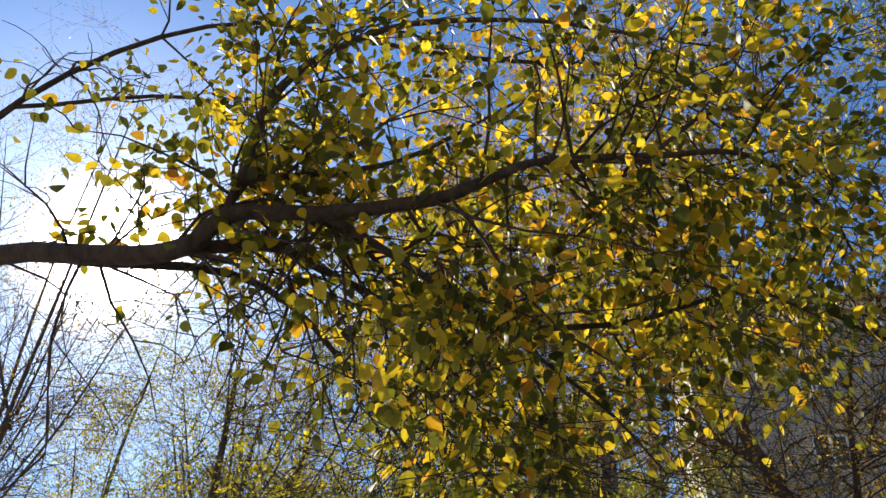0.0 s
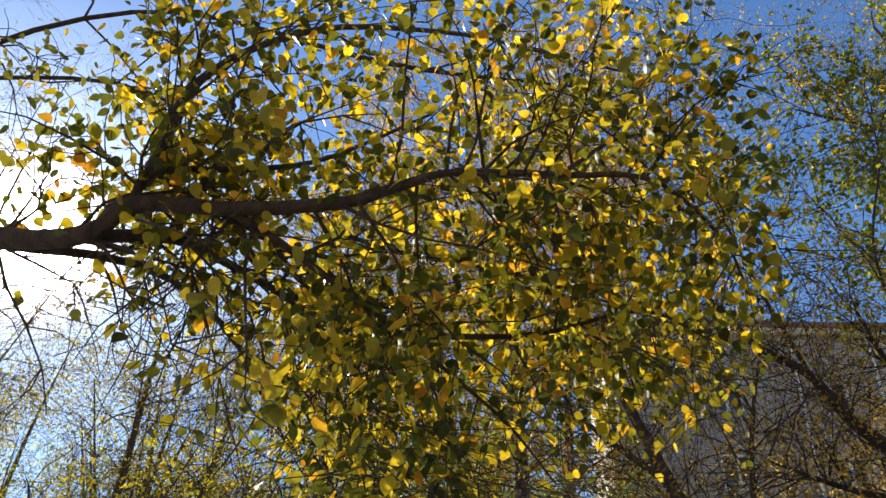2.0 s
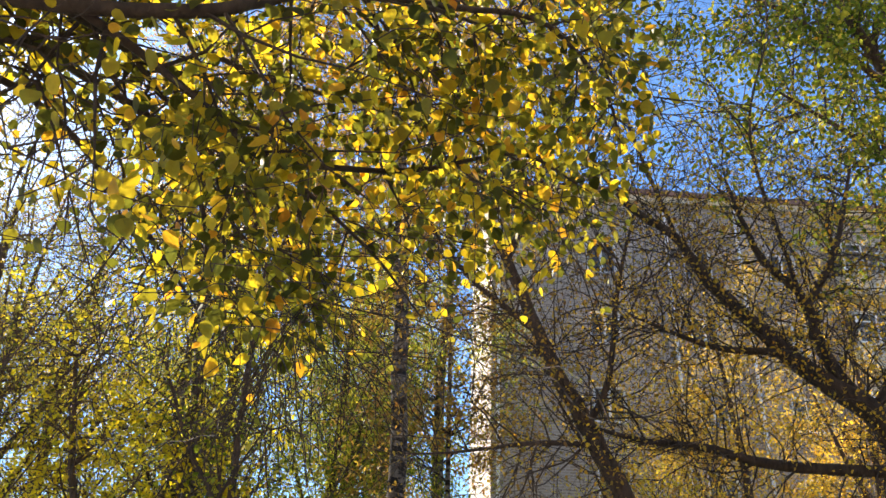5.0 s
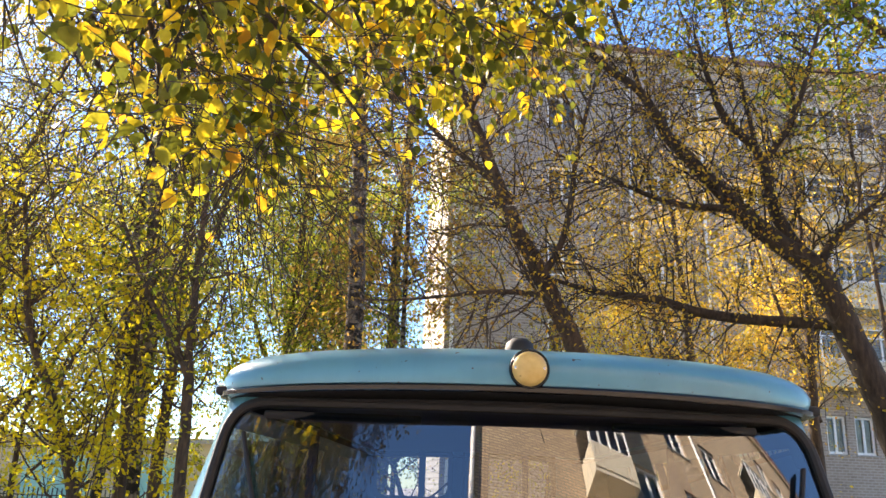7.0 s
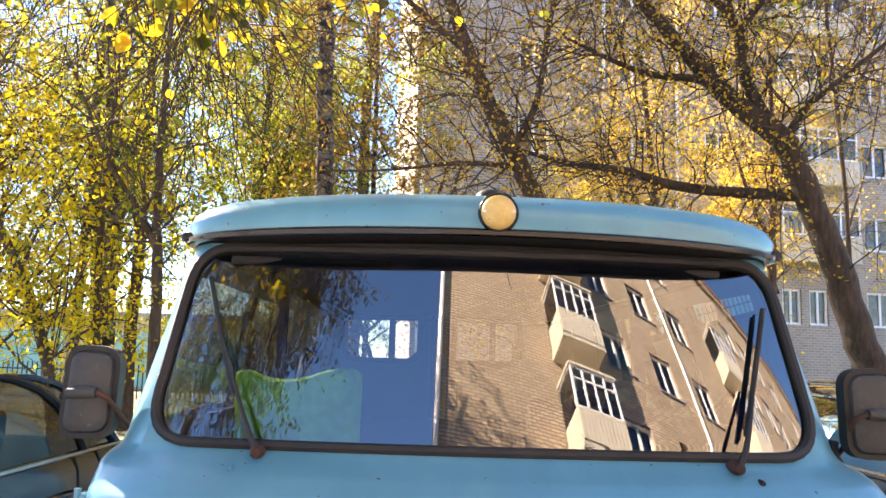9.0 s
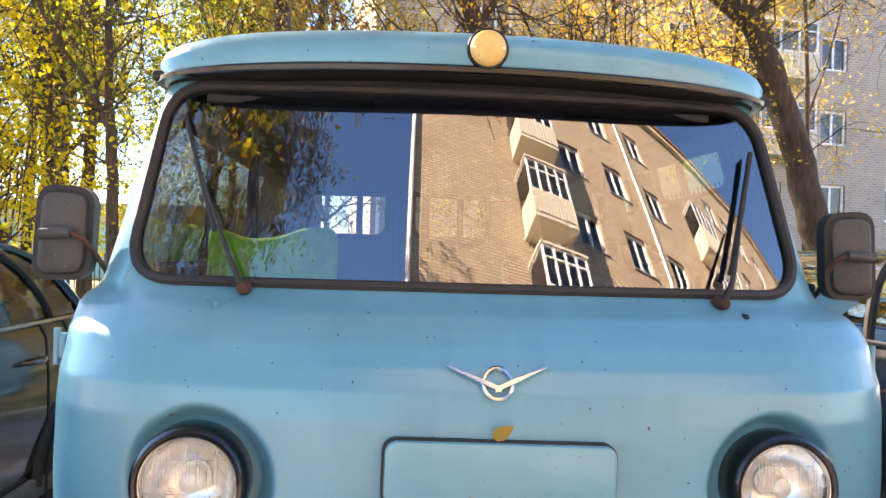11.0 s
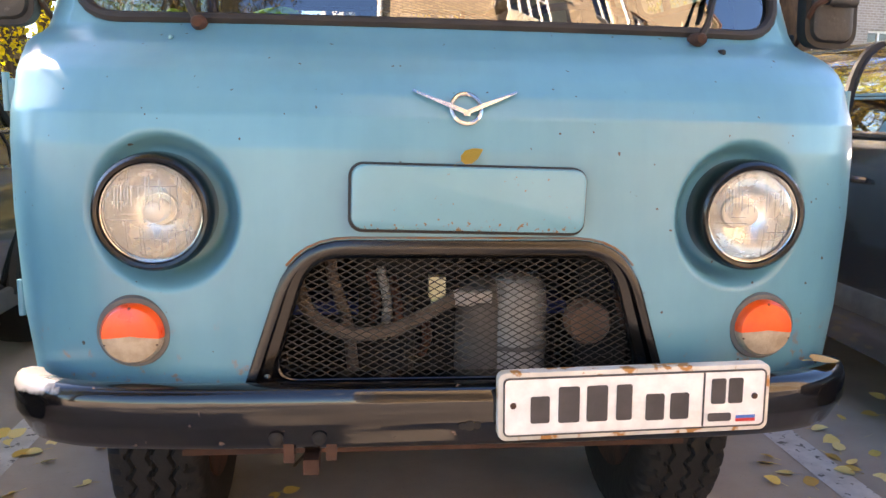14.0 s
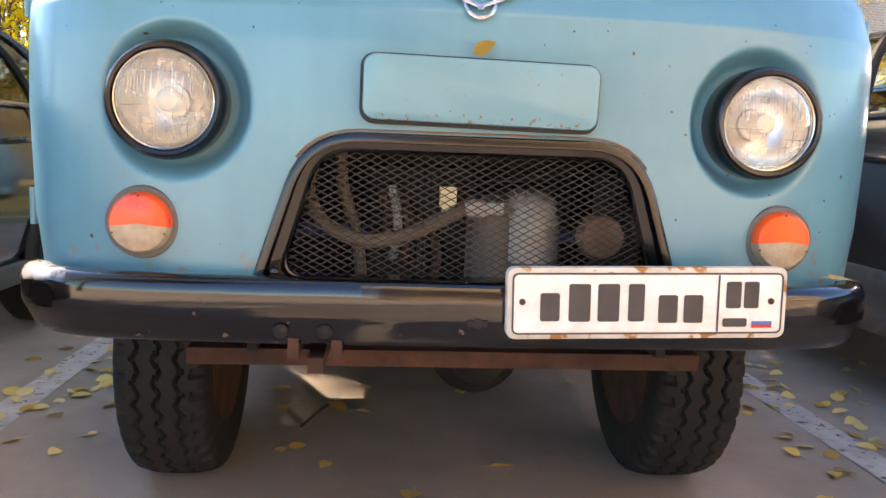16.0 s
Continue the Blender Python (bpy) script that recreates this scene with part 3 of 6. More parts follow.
def house(label, length, storeys, step, first, cols, wall_mat, m, bays=(), depth=12.0, win_h=1.55, pipe_at=(), skew=0.0):
    """A brick block of flats whose front faces -y: cols are (x, width, mullions); bays are (x, first storey, last storey, depth)."""
    h = thing("apartment_building", label, "building")
    h.matrix_basis = m
    top = first + storeys * step + 0.6
    holes = [(x - w / 2, x + w / 2, first + k * step, first + k * step + win_h) for x, w, _ in cols for k in range(storeys)]
    part("wall", wall_with_holes(0, length, 0, top, holes), wall_mat, h, smooth=False)
    part("side_wall", joined(box_mesh((0.15, depth / 2 + 0.02, top / 2), (0.3, depth, top)), prism([(length - 0.3, 0.02), (length, 0.02), (length - skew, depth), (length - skew - 0.3, depth)], 0, top), box_mesh(((length - skew) / 2, depth, top / 2), (length - skew - 0.6, 0.3, top))), wall_mat, h, smooth=False)
    part("inner_wall", box_mesh((length / 2, 0.9, top / 2), (length - 0.7, 0.1, top - 0.1)), CURTAIN, h, smooth=False)
    part("roof", prism([(-0.3, -0.35), (length + 0.1, -0.35), (length + 0.1 - skew, depth + 0.35), (-0.3, depth + 0.35)], top, top + 0.24), ROOFTIN, h, smooth=False)
    part("cornice", box_mesh((length / 2, -0.12, top - 0.15), (length, 0.24, 0.3)), PLASTER, h, smooth=False)
    first_win = {}
    for x, w, mull in cols:
        for k in range(storeys):
            mm = pose(x, 0.1, first + k * step + win_h / 2)
            key = (w, mull)
            if key not in first_win:
                first_win[key] = house_window(h, w, win_h, mull, mm)
            else:
                src = first_win[key]
                q = new("window", src.data)
                q.parent = h
                q.matrix_basis = mm
                for ch in src.children:
                    d = new(ch.name.split(".")[0], ch.data)
                    d.parent = q
    for x in pipe_at:
        part("drainpipe", tube([(x, -0.12, 0.2), (x, -0.12, top * 0.5), (x, -0.12, top - 0.5), (x, 0.05, top - 0.1)], 0.07, 8), WHITEFRAME, h)
    for bx, k0, k1, bd, bw in bays:
        for k in range(k0, k1 + 1):
            z = first + k * step
            bal = part("balcony", joined(box_mesh((bx, -bd / 2, z - 0.62), (bw, bd, 0.14)), box_mesh((bx, -bd + 0.03, z - 0.1), (bw, 0.06, 0.9)),
                       box_mesh((bx - bw / 2 + 0.03, -bd / 2 - 0.02, z - 0.1), (0.06, bd - 0.1, 0.9)), box_mesh((bx + bw / 2 - 0.03, -bd / 2 - 0.02, z - 0.1), (0.06, bd - 0.1, 0.9)),
                       box_mesh((bx, -bd / 2, z + 1.66), (bw + 0.1, bd + 0.06, 0.08))), CREAM, h, smooth=False)
            for i in range(12):
                part("board", box_mesh((bx - bw / 2 + bw * (i + 0.5) / 12, -bd - 0.012, z - 0.1), (bw / 12 - 0.02, 0.03, 0.88)), CREAM, bal, smooth=False)
            fr = [box_mesh((bx + bw * t, -bd + 0.05, z + 0.98), (0.07, 0.07, 1.26)) for t in (-0.48, -0.24, 0.0, 0.24, 0.48)]
            fr += [box_mesh((bx, -bd + 0.05, z + 1.59), (bw, 0.07, 0.06)), box_mesh((bx, -bd + 0.05, z + 0.38), (bw, 0.07, 0.06)), box_mesh((bx, -bd + 0.05, z + 1.25), (bw, 0.06, 0.05))]
            fr += [box_mesh((bx + s * (bw / 2 - 0.03), -bd / 2, z + 1.59), (0.06, bd, 0.06)) for s in (-1, 1)]
            part("frame", joined(*fr), WHITEFRAME, bal, smooth=False)
            part("pane", ([(bx - bw / 2, -bd + 0.06, z + 0.36), (bx + bw / 2, -bd + 0.06, z + 0.36), (bx + bw / 2, -bd + 0.06, z + 1.6), (bx - bw / 2, -bd + 0.06, z + 1.6),
                           (bx - bw / 2 + 0.03, 0, z + 0.36), (bx - bw / 2 + 0.03, 0, z + 1.6), (bx + bw / 2 - 0.03, 0, z + 0.36), (bx + bw / 2 - 0.03, 0, z + 1.6)],
                          [(0, 1, 2, 3), (0, 3, 5, 4), (1, 6, 7, 2)]), BLDGLASS, bal, smooth=False)
    return h


# the block behind the lawn, in shade
COLS = [(4.6, 1.3, (0.0,)), (8.7, 1.25, (0.0,)), (12.4, 1.25, (0.0,)), (15.45, 0.85, (0.0,)), (16.65, 0.85, (0.0,)), (19.5, 1.3, (0.0,)), (22.8, 1.3, (0.0,)), (26.2, 1.3, (0.0,)), (29.6, 1.3, (0.0,)), (33.0, 1.3, (0.0,)), (36.5, 1.3, (0.0,))]
house("shaded grey-tan brick block of flats behind the trees", 40.0, 5, 3.13, 3.4, COLS, BRICK_SHADE, pose(-0.8, 27.86, 0, 0, 0, 9), bays=((16.2, 1, 4, 1.0, 3.5), (31.3, 1, 4, 1.0, 3.5)), depth=7.0, win_h=1.45, pipe_at=(0.25, 7.4, 10.5, 24.5))
# the sunlit block that stands opposite, behind the viewer
COLS2 = [(27.05, 1.1, (0.0,)), (24.7, 1.1, (0.0,)), (22.3, 1.1, (0.0,)), (15.6, 1.2, (0.0,)), (13.6, 1.2, (0.0,)), (11.8, 1.4, (0.0,)), (9.0, 1.4, (0.0,)), (5.0, 1.4, (0.0,)), (2.2, 1.4, (0.0,))]
house("sunlit tan brick block of flats with glazed balconies", 34.0, 6, 3.3, 3.3, COLS2, BRICK, pose(-0.52 + 34.0 * math.cos(0.218), -9.57 - 34.0 * math.sin(0.218), 0, 0, 0, 180 - math.degrees(0.218)), bays=((29.2, 1, 4, 1.0, 1.6), (18.9, 1, 4, 1.0, 1.8)), pipe_at=(33.94, 23.4), skew=4.2)
# a low pale building and a fence far off behind the lawn
shed = thing("garage", "low pale garage with turquoise doors", "garage")
part("wall", box_mesh((-17, 36, 1.5), (22, 6, 3.0)), PLASTER, shed, smooth=False)
part("roof", box_mesh((-17, 36, 3.1), (22.6, 6.6, 0.2)), GREYMETAL, shed, smooth=False)
TEAL = surface("turquoise_paint", srgb(140, 196, 186), srgb(160, 208, 198), 3.0, 0.5)
for i in range(5):
    part("door", box_mesh((-25 + i * 4.0, 32.96, 1.25), (2.8, 0.08, 2.3)), TEAL, shed, smooth=False)
fence = thing("fence", "dark iron picket fence across the lawn", "fence")
FENCE = surface("dark_fence_iron", srgb(40, 40, 40), srgb(56, 54, 52), 5.0, 0.6)
for z in (0.35, 0.95):
    part("rail", box_mesh((-16, 24, z), (24, 0.04, 0.04)), FENCE, fence, smooth=False)
pm = part("picket", box_mesh((0, 0, 0.6), (0.03, 0.03, 1.15)), FENCE, fence, smooth=False)
pm.location = (-27.9, 23.96, 0)
for i in range(1, 160):
    q = new("picket", pm.data)
    q.parent = fence
    q.location = (-27.9 + i * 0.15, 23.96, 0)


# ---- the van ----
ROWS = [  # z, front y, half width, corner depth, squareness
    (0.60, 0.050, 0.877, 0.36, 3.0), (0.66, 0.043, 0.894, 0.36, 3.0), (0.80, 0.040, 0.910, 0.36, 3.0), (1.00, 0.040, 0.918, 0.36, 3.0),
    (1.14, 0.043, 0.917, 0.36, 3.0), (1.20, 0.053, 0.915, 0.355, 3.0), (1.24, 0.078, 0.912, 0.345, 3.0), (1.28, 0.115, 0.912, 0.33, 3.2),
    (1.31, 0.152, 0.910, 0.31, 3.2), (1.335, 0.188, 0.904, 0.285, 3.1), (1.352, 0.217, 0.893, 0.265, 2.9), (1.364, 0.237, 0.877, 0.255, 2.7), (1.377, 0.256, 0.867, 0.25, 2.6), (1.40, 0.279, 0.860, 0.24, 2.6),
    (1.60, 0.362, 0.830, 0.24, 2.6), (1.83, 0.457, 0.790, 0.24, 2.6), (1.90, 0.486, 0.775, 0.22, 2.6)]
HX, HZ = 0.576, 1.018  # headlight centre


def row_at(z):
    for a, b in zip(ROWS, ROWS[1:]):
        if z <= b[0]:
            f = (z - a[0]) / (b[0] - a[0])
            f = max(0.0, f)
            return [p + (q - p) * f for p, q in zip(a, b)]
    return list(ROWS[-1])


def screen_bow(q):
    return 0.125 * (1 - max(0.0, 1 - q ** 1.96) ** 0.51)


def screen_y(x, z):
    """The windscreen glass itself."""
    return 0.274 + 0.414 * (z - 1.388) + 0.03 * (z - 1.388) * (z - 1.84) + screen_bow(min(1.0, abs(x) / row_at(z)[2]))


def front_y(x, z):
    """The front of the body: how far back it lies at (x, z)."""
    _, yf, a, b, n = row_at(z)
    q = min(1.0, abs(x) / a)
    y = yf + b * (1 - (1 - q ** n) ** (1 / n))
    if z > 1.34:  # the flatter bow round the windscreen
        g = yf + screen_bow(q)
        k = min(1.0, (z - 1.34) / 0.06) * (1 - min(1.0, max(0.0, (q - 0.90) / 0.085)))
        y += (g - y) * k
    # round hollows about the headlights
    r = math.hypot((abs(x) - HX + 0.012) / 1.0, z - HZ)
    if r < 0.152:
        f = min(1.0, max(0.0, (0.152 - r) / 0.040))
        f = f * f * (3 - 2 * f)
        y = max(y, y + (0.122 - y) * f)
    return y


ZS = [0.60 + 0.0055 * i for i in range(144)] + [1.39 + 0.0102 * i for i in range(1, 51)]


def front_point(u, v):
    z = ZS[min(len(ZS) - 1, round(v * (len(ZS) - 1)))]
    a = row_at(z)[2]
    x = a * math.sin((u * 2 - 1) * math.pi / 2)
    return (x, front_y(x, z), z)


def in_poly(x, z, poly):
    hit = False
    for (x0, z0), (x1, z1) in zip(poly, poly[1:] + poly[:1]):
        if (z0 > z) != (z1 > z) and x < (x1 - x0) * (z - z0) / (z1 - z0) + x0:
            hit = not hit
    return hit


def rounded(corners, radii, n=7):
    """Round the corners of an (x, z) outline."""
    out = []
    m = len(corners)
    for i in range(m):
        p, a, b = Vector(corners[i]), Vector(corners[i - 1]), Vector(corners[(i + 1) % m])
        r = radii[i]
        d0, d1 = (a - p).normalized(), (b - p).normalized()
        s, e = p + d0 * r, p + d1 * r
        for k in range(n + 1):
            t = k / n
            q = s * (1 - t) ** 2 + p * 2 * t * (1 - t) + e * t * t
            out.append((q.x, q.y))
    return out


def grow_outline(poly, d):
    cx = sum(p[0] for p in poly) / len(poly)
    cz = sum(p[1] for p in poly) / len(poly)
    out = []
    for i, (x, z) in enumerate(poly):
        (ax, az), (bx, bz) = poly[i - 1], poly[(i + 1) % len(poly)]
        n = Vector((bz - az, -(bx - ax)))
        n = n.normalized() if n.length > 1e-9 else Vector((x - cx, z - cz)).normalized()
        if n.dot(Vector((x - cx, z - cz))) < 0:
            n = -n
        out.append((x + n.x * d, z + n.y * d))
    return out


SCREEN = rounded([(-0.770, 1.388), (0.770, 1.388), (0.735, 1.856), (-0.735, 1.856)], [0.11, 0.11, 0.10, 0.10])
GRILLE = rounded([(-0.415, 0.66), (0.415, 0.66), (0.315, 0.962), (-0.315, 0.962)], [0.02, 0.02, 0.10, 0.10])
GRILLE_IN = rounded([(-0.362, 0.695), (0.362, 0.695), (0.290, 0.935), (-0.290, 0.935)], [0.05, 0.05, 0.06, 0.06])
GRILLE_CUT = grow_outline(GRILLE, 0.002)
van = thing("van", "old light-blue forward-control van, parked, front on", "van")


def front_keep(q):
    x = sum(p[0] for p in q) / 4
    z = sum(p[2] for p in q) / 4
    return not (in_poly(x, z, SCREEN) or in_poly(x, z, GRILLE_CUT) or math.hypot(abs(x) - HX, z - HZ) < 0.098)


body = part("front_panel", sheet(front_point, 460, len(ZS) - 1, front_keep), PAINT, van)


def side_x(z):
    return row_at(z)[2]


def side_start(z):
    r = row_at(z)
    return r[1] + r[3]


for s, nm in ((-1, "body_side"), (1, "body_side")):
    def side_pt(u, v, s=s):
        z = 0.60 + 1.30 * v
        y0 = side_start(z)
        return (s * (side_x(z) + 0.004 * math.sin(math.pi * v)), y0 + (4.28 - y0) * u, z)
    def side_keep(q):
        y = sum(p[1] for p in q) / 4
        z = sum(p[2] for p in q) / 4
        return not (1.42 < z < 1.80 and (0.78 < y < 1.42 or 1.50 < y < 2.45 or 3.0 < y < 3.7)) and not (z < 0.80 and math.hypot(y - 0.90, z - 0.40) < 0.47) and not (z < 0.80 and math.hypot(y - 3.20, z - 0.40) < 0.47)
    part(nm, sheet(side_pt, 100, 40, side_keep), PAINT, van)
    for y0, y1 in ((0.78, 1.42), (1.50, 2.45), (3.0, 3.7)):
        g = part("side_window", ([(s * side_x(1.42), y0 - 0.04, 1.40), (s * side_x(1.42), y1 + 0.04, 1.40), (s * side_x(1.8), y1 + 0.04, 1.82), (s * side_x(1.8), y0 - 0.04, 1.82)], [(0, 1, 2, 3)]), CARGLASS, van, smooth=False)
        g.visible_shadow = False
    # door hinges and shut line
    for z in (1.235, 0.79):
        part("hinge", joined(slab([(p[0] * 0.5, p[1]) for p in round_rect(0.046, 0.055, 0.008)], -0.015, 0.02, 0.004, pose(s * 0.930, 0.37, z)), lathe([(0.008, -0.04), (0.008, 0.04)], 10, "z", (s * 0.938, 0.36, z))), PAINT, van, "blue-painted door hinge")
    part("shut_line", tube([(s * (side_x(z) + 0.003), side_start(z) + 0.03, z) for z in (0.7, 0.9, 1.1, 1.3, 1.5, 1.7, 1.86)], 0.006, 6), RUBBER, van)
# rear wall with its two door windows
RW = [(-0.74, -0.22), (-0.02, 0.50)]
part("rear_wall", wall_with_holes(-0.93, 0.93, 0.60, 1.95, [(a, b, 1.58, 1.93) for a, b in RW], 4.27, 0.03), PAINT, van, smooth=False)
part("rear_door_gap", box_mesh((-0.12, 4.25, 1.26), (0.02, 0.01, 1.3)), RUBBER, van, smooth=False)
for a, b in RW:
    cx = (a + b) / 2
    fr = [(cx + x, 1.755 + z) for x, z in round_rect(b - a + 0.05, 0.40, 0.09)]
    inn = [(cx + x, 1.755 + z) for x, z in round_rect(b - a - 0.02, 0.33, 0.07)]
    part("window_seal", ring_slab(fr, inn, 4.245, 4.29), RUBBER, van, smooth=False)
    part("rear_mullion", box_mesh((a + 0.33, 4.26, 1.755), (0.045, 0.03, 0.34)), INTERIOR, van, smooth=False)


# roof with its overhanging brow
def roof_loop(z, ins, n=72, drop=0.022):
    out = []
    a, yf, yb, b = 0.778 - ins, 0.392 + ins * 0.8, 4.33 - ins, 0.24
    for i in range(n // 2 + 1):
        t = -math.pi / 2 + math.pi * i / (n // 2)
        x = a * math.sin(t)
        q = abs(math.sin(t))
        out.append((x, yf + b * (1 - max(0, 1 - q ** 2.6) ** (1 / 2.6)), z - drop * (x / 0.8) ** 2))
    for i in range(n // 2 + 1):
        t = math.pi / 2 - math.pi * i / (n // 2)
        x = a * math.sin(t)
        q = abs(math.sin(t))
        out.append((x, yb - 0.2 * (1 - max(0, 1 - q ** 3) ** (1 / 3)), z - drop * (x / 0.8) ** 2))
    return out


def loft(loops, cap=True):
    n = len(loops[0])
    vs = [p for lp in loops for p in lp]
    fs = [(j * n + i, j * n + (i + 1) % n, (j + 1) * n + (i + 1) % n, (j + 1) * n + i) for j in range(len(loops) - 1) for i in range(n)]
    if cap:
        fs.append(tuple((len(loops) - 1) * n + i for i in range(n)))
    return vs, fs


roof = part("roof", loft([roof_loop(z, i) for z, i in ((1.902, 0.008), (1.906, 0.0), (1.935, -0.004), (1.958, 0.006), (1.976, 0.025), (1.992, 0.06), (2.004, 0.11), (2.015, 0.18), (2.024, 0.28), (2.03, 0.42), (2.033, 0.6))]), PAINT, van)
part("gutter", loft([roof_loop(z, i) for z, i in ((1.888, 0.016), (1.886, 0.004), (1.889, -0.008), (1.899, -0.010), (1.904, -0.004), (1.904, 0.006))], cap=False), BLACK_PAINT, van, "dark rusted rain gutter under the roof edge")
# the shadow beneath the gutter is put in as a black sheet
part("soffit", loft([roof_loop(z, i) for z, i in ((1.890, 0.008), (1.887, 0.03), (1.880, 0.06), (1.868, 0.085), (1.860, 0.10), (1.862, 0.13))], cap=False), SHADE_BLACK, van, "underside of the roof brow, its deep shade coloured black")
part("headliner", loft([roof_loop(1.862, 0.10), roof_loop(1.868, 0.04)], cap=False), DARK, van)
part("ceiling_panel", loft([roof_loop(1.90, 0.05), roof_loop(1.895, 0.4)]), INTERIOR, van)
vent = part("roof_vent", lathe([(0.05, 2.01), (0.048, 2.08), (0.042, 2.105), (0.025, 2.119), (0.0, 2.123)], 20, "z", (0.02, 0.95, 0.0)), RUBBER, van)
# amber-yellow marker lamp on the brow
lamp = part("marker_lamp", lathe([(0.05, 0.03), (0.05, 0.0), (0.047, -0.006), (0.043, -0.006)], 28, "y", (0.003, 0.388, 1.944)), BLACK_PAINT, van, "black rim of the marker lamp")
part("lens", lathe([(0.043, -0.004), (0.041, -0.014), (0.033, -0.021), (0.018, -0.025), (0.0, -0.026)], 28, "y", (0.003, 0.388, 1.944)), YELLOWLENS, lamp, "faded yellow plastic lens")
for s in (-1, 1):
    part("screw", lathe([(0.004, 0), (0.004, -0.003), (0, -0.004)], 10, "y", (0.003 + s * 0.034, 0.370, 1.944)), CHROME, lamp)
    part("end_cap", one_box((s * 0.772, 0.58, 1.884), (0.034, 0.07, 0.026), 0.010), RUBBER, van, "rubber end of the rain gutter")

# windscreen and its rubber seal
def dense(poly, step=0.03):
    out = []
    for (x0, z0), (x1, z1) in zip(poly, poly[1:] + poly[:1]):
        n = max(1, int(math.hypot(x1 - x0, z1 - z0) / step))
        out += [(x0 + (x1 - x0) * i / n, z0 + (z1 - z0) * i / n) for i in range(n)]
    return out


seal_line = [(x, min(front_y(x, z), screen_y(x, z)) - 0.003, z + 0.001) for x, z in dense(SCREEN)]
part("windscreen_seal", tube(seal_line, 0.0125, 8, closed=True), RUBBER, van, "perished black rubber seal")
ws_in = grow_outline(SCREEN, 0.008)
glass = part("windscreen", sheet(lambda u, v: (-0.78 + 1.56 * u, screen_y(-0.78 + 1.56 * u, 1.375 + 0.49 * v) + 0.004, 1.375 + 0.49 * v), 156, 52, lambda q: in_poly(sum(p[0] for p in q) / 4, sum(p[2] for p in q) / 4, ws_in)), WINDSHIELD, van)
glass.visible_shadow = False
part("inner_seal", tube([(x, y + 0.02, z) for x, y, z in seal_line], 0.012, 6, closed=True), RUBBER, van)
for x0, x1 in ((-0.64, -0.24), (0.24, 0.60)):
    part("sun_visor", one_box(((x0 + x1) / 2, 0.50, 1.822), (x1 - x0, 0.02, 0.020), 0.006), DARK, van)


# wipers
def wiper(px, pz, tip, blade):
    base = Vector((px, front_y(px, pz) - 0.012, pz))
    w = part("wiper", lathe([(0.0155, 0.015), (0.0155, -0.012), (0.013, -0.016), (0.013, -0.026), (0.010, -0.032), (0.0, -0.034)], 16, "y", base), RUST, van, "rusty wiper spindle")
    a = base + Vector((0, -0.02, 0))
    b = Vector((tip[0], front_y(*tip) - 0.035, tip[1]))
    arm = spline([a, a.lerp(b, 0.3) + Vector((0, -0.02, 0)), b], 10)
    part("wiper_arm", tube(arm, [0.009 - 0.006 * i / 9 for i in range(10)], 6), RUBBER, w)
    c0 = Vector((blade[0], front_y(blade[0], blade[1]) - 0.02, blade[1]))
    c1 = Vector((blade[2], front_y(blade[2], blade[3]) - 0.02, blade[3]))
    pts = [c0.lerp(c1, i / 8) for i in range(9)]
    for p in pts:
        p.y = front_y(p.x, p.z) - 0.022
    part("blade", tube(pts, 0.0055, 6), RUBBER, w)
    part("blade_rubber", tube([p + Vector((0, 0.011, 0)) for p in pts], 0.004, 5), RUBBER, w)


wiper(-0.520, 1.378, (-0.645, 1.63), (-0.60, 1.50, -0.705, 1.775))
wiper(0.522, 1.372, (0.605, 1.56), (0.565, 1.435, 0.672, 1.735))
for x in (-0.568, 0.566):
    part("washer_nozzle", lathe([(0.007, 0.03), (0.006, -0.004), (0.004, -0.008), (0.0, -0.009)], 12, "y", (x, front_y(x, 1.343), 1.345)), RUBBER if x > 0 else PAINT, van)


# mirrors
def mirror(s, cx, cz):
    o = Vector((cx, 0.45, cz))
    shell = [(p[0] * 1.0, p[1]) for p in rounded([(-0.066, -0.107), (0.058, -0.103), (0.066, 0.10), (-0.055, 0.108)], [0.042, 0.042, 0.042, 0.042])]
    shell = [(x * (1 if s < 0 else -1), z) for x, z in shell]
    mp = Matrix.Translation(o) @ pose(0, 0, 0, 0, 0, 2 * s)
    a = slab(grow_outline(shell, -0.007), -0.030, 0.012, 0.022, mp)
    m = part("mirror", a, MIRRORBACK, van, "faded grey plastic back of a wing mirror")
    rim = ring_slab(grow_outline(shell, 0.005), grow_outline(shell, -0.008), -0.014, 0.022)
    part("mirror_rim", ([mp @ Vector(v) for v in rim[0]], rim[1]), RUBBER, m)
    part("mirror_glass", slab(grow_outline(shell, -0.004), 0.013, 0.018, 0, mp), CHROME, m)
    part("clamp", tube([mp @ Vector((-0.04 * -s, -0.045, -0.005)), mp @ Vector((0.03 * -s, -0.045, 0.0))], 0.013, 10), MIRRORBACK, m)
    part("clamp_block", slab([(x + 0.012 * s, z) for x, z in round_rect(0.05, 0.03, 0.006)], -0.04, 0.0, 0.004, mp), MIRRORBACK, m)
    part("bracket", tube(spline([mp @ Vector((0.03 * -s, -0.045, 0.0)), mp @ Vector((0.06 * -s, -0.035, -0.02)), Vector((s * 0.885, 0.50, 1.40)), Vector((s * 0.872, 0.54, 1.36))], 14), 0.0065, 8), RUST, m, "rusty tubular mirror arm")
    part("bracket_foot", one_box((s * 0.868, 0.53, 1.37), (0.02, 0.05, 0.09), 0.006), RUBBER, m)


mirror(-1, -0.962, 1.487)
mirror(1, 0.925, 1.487)

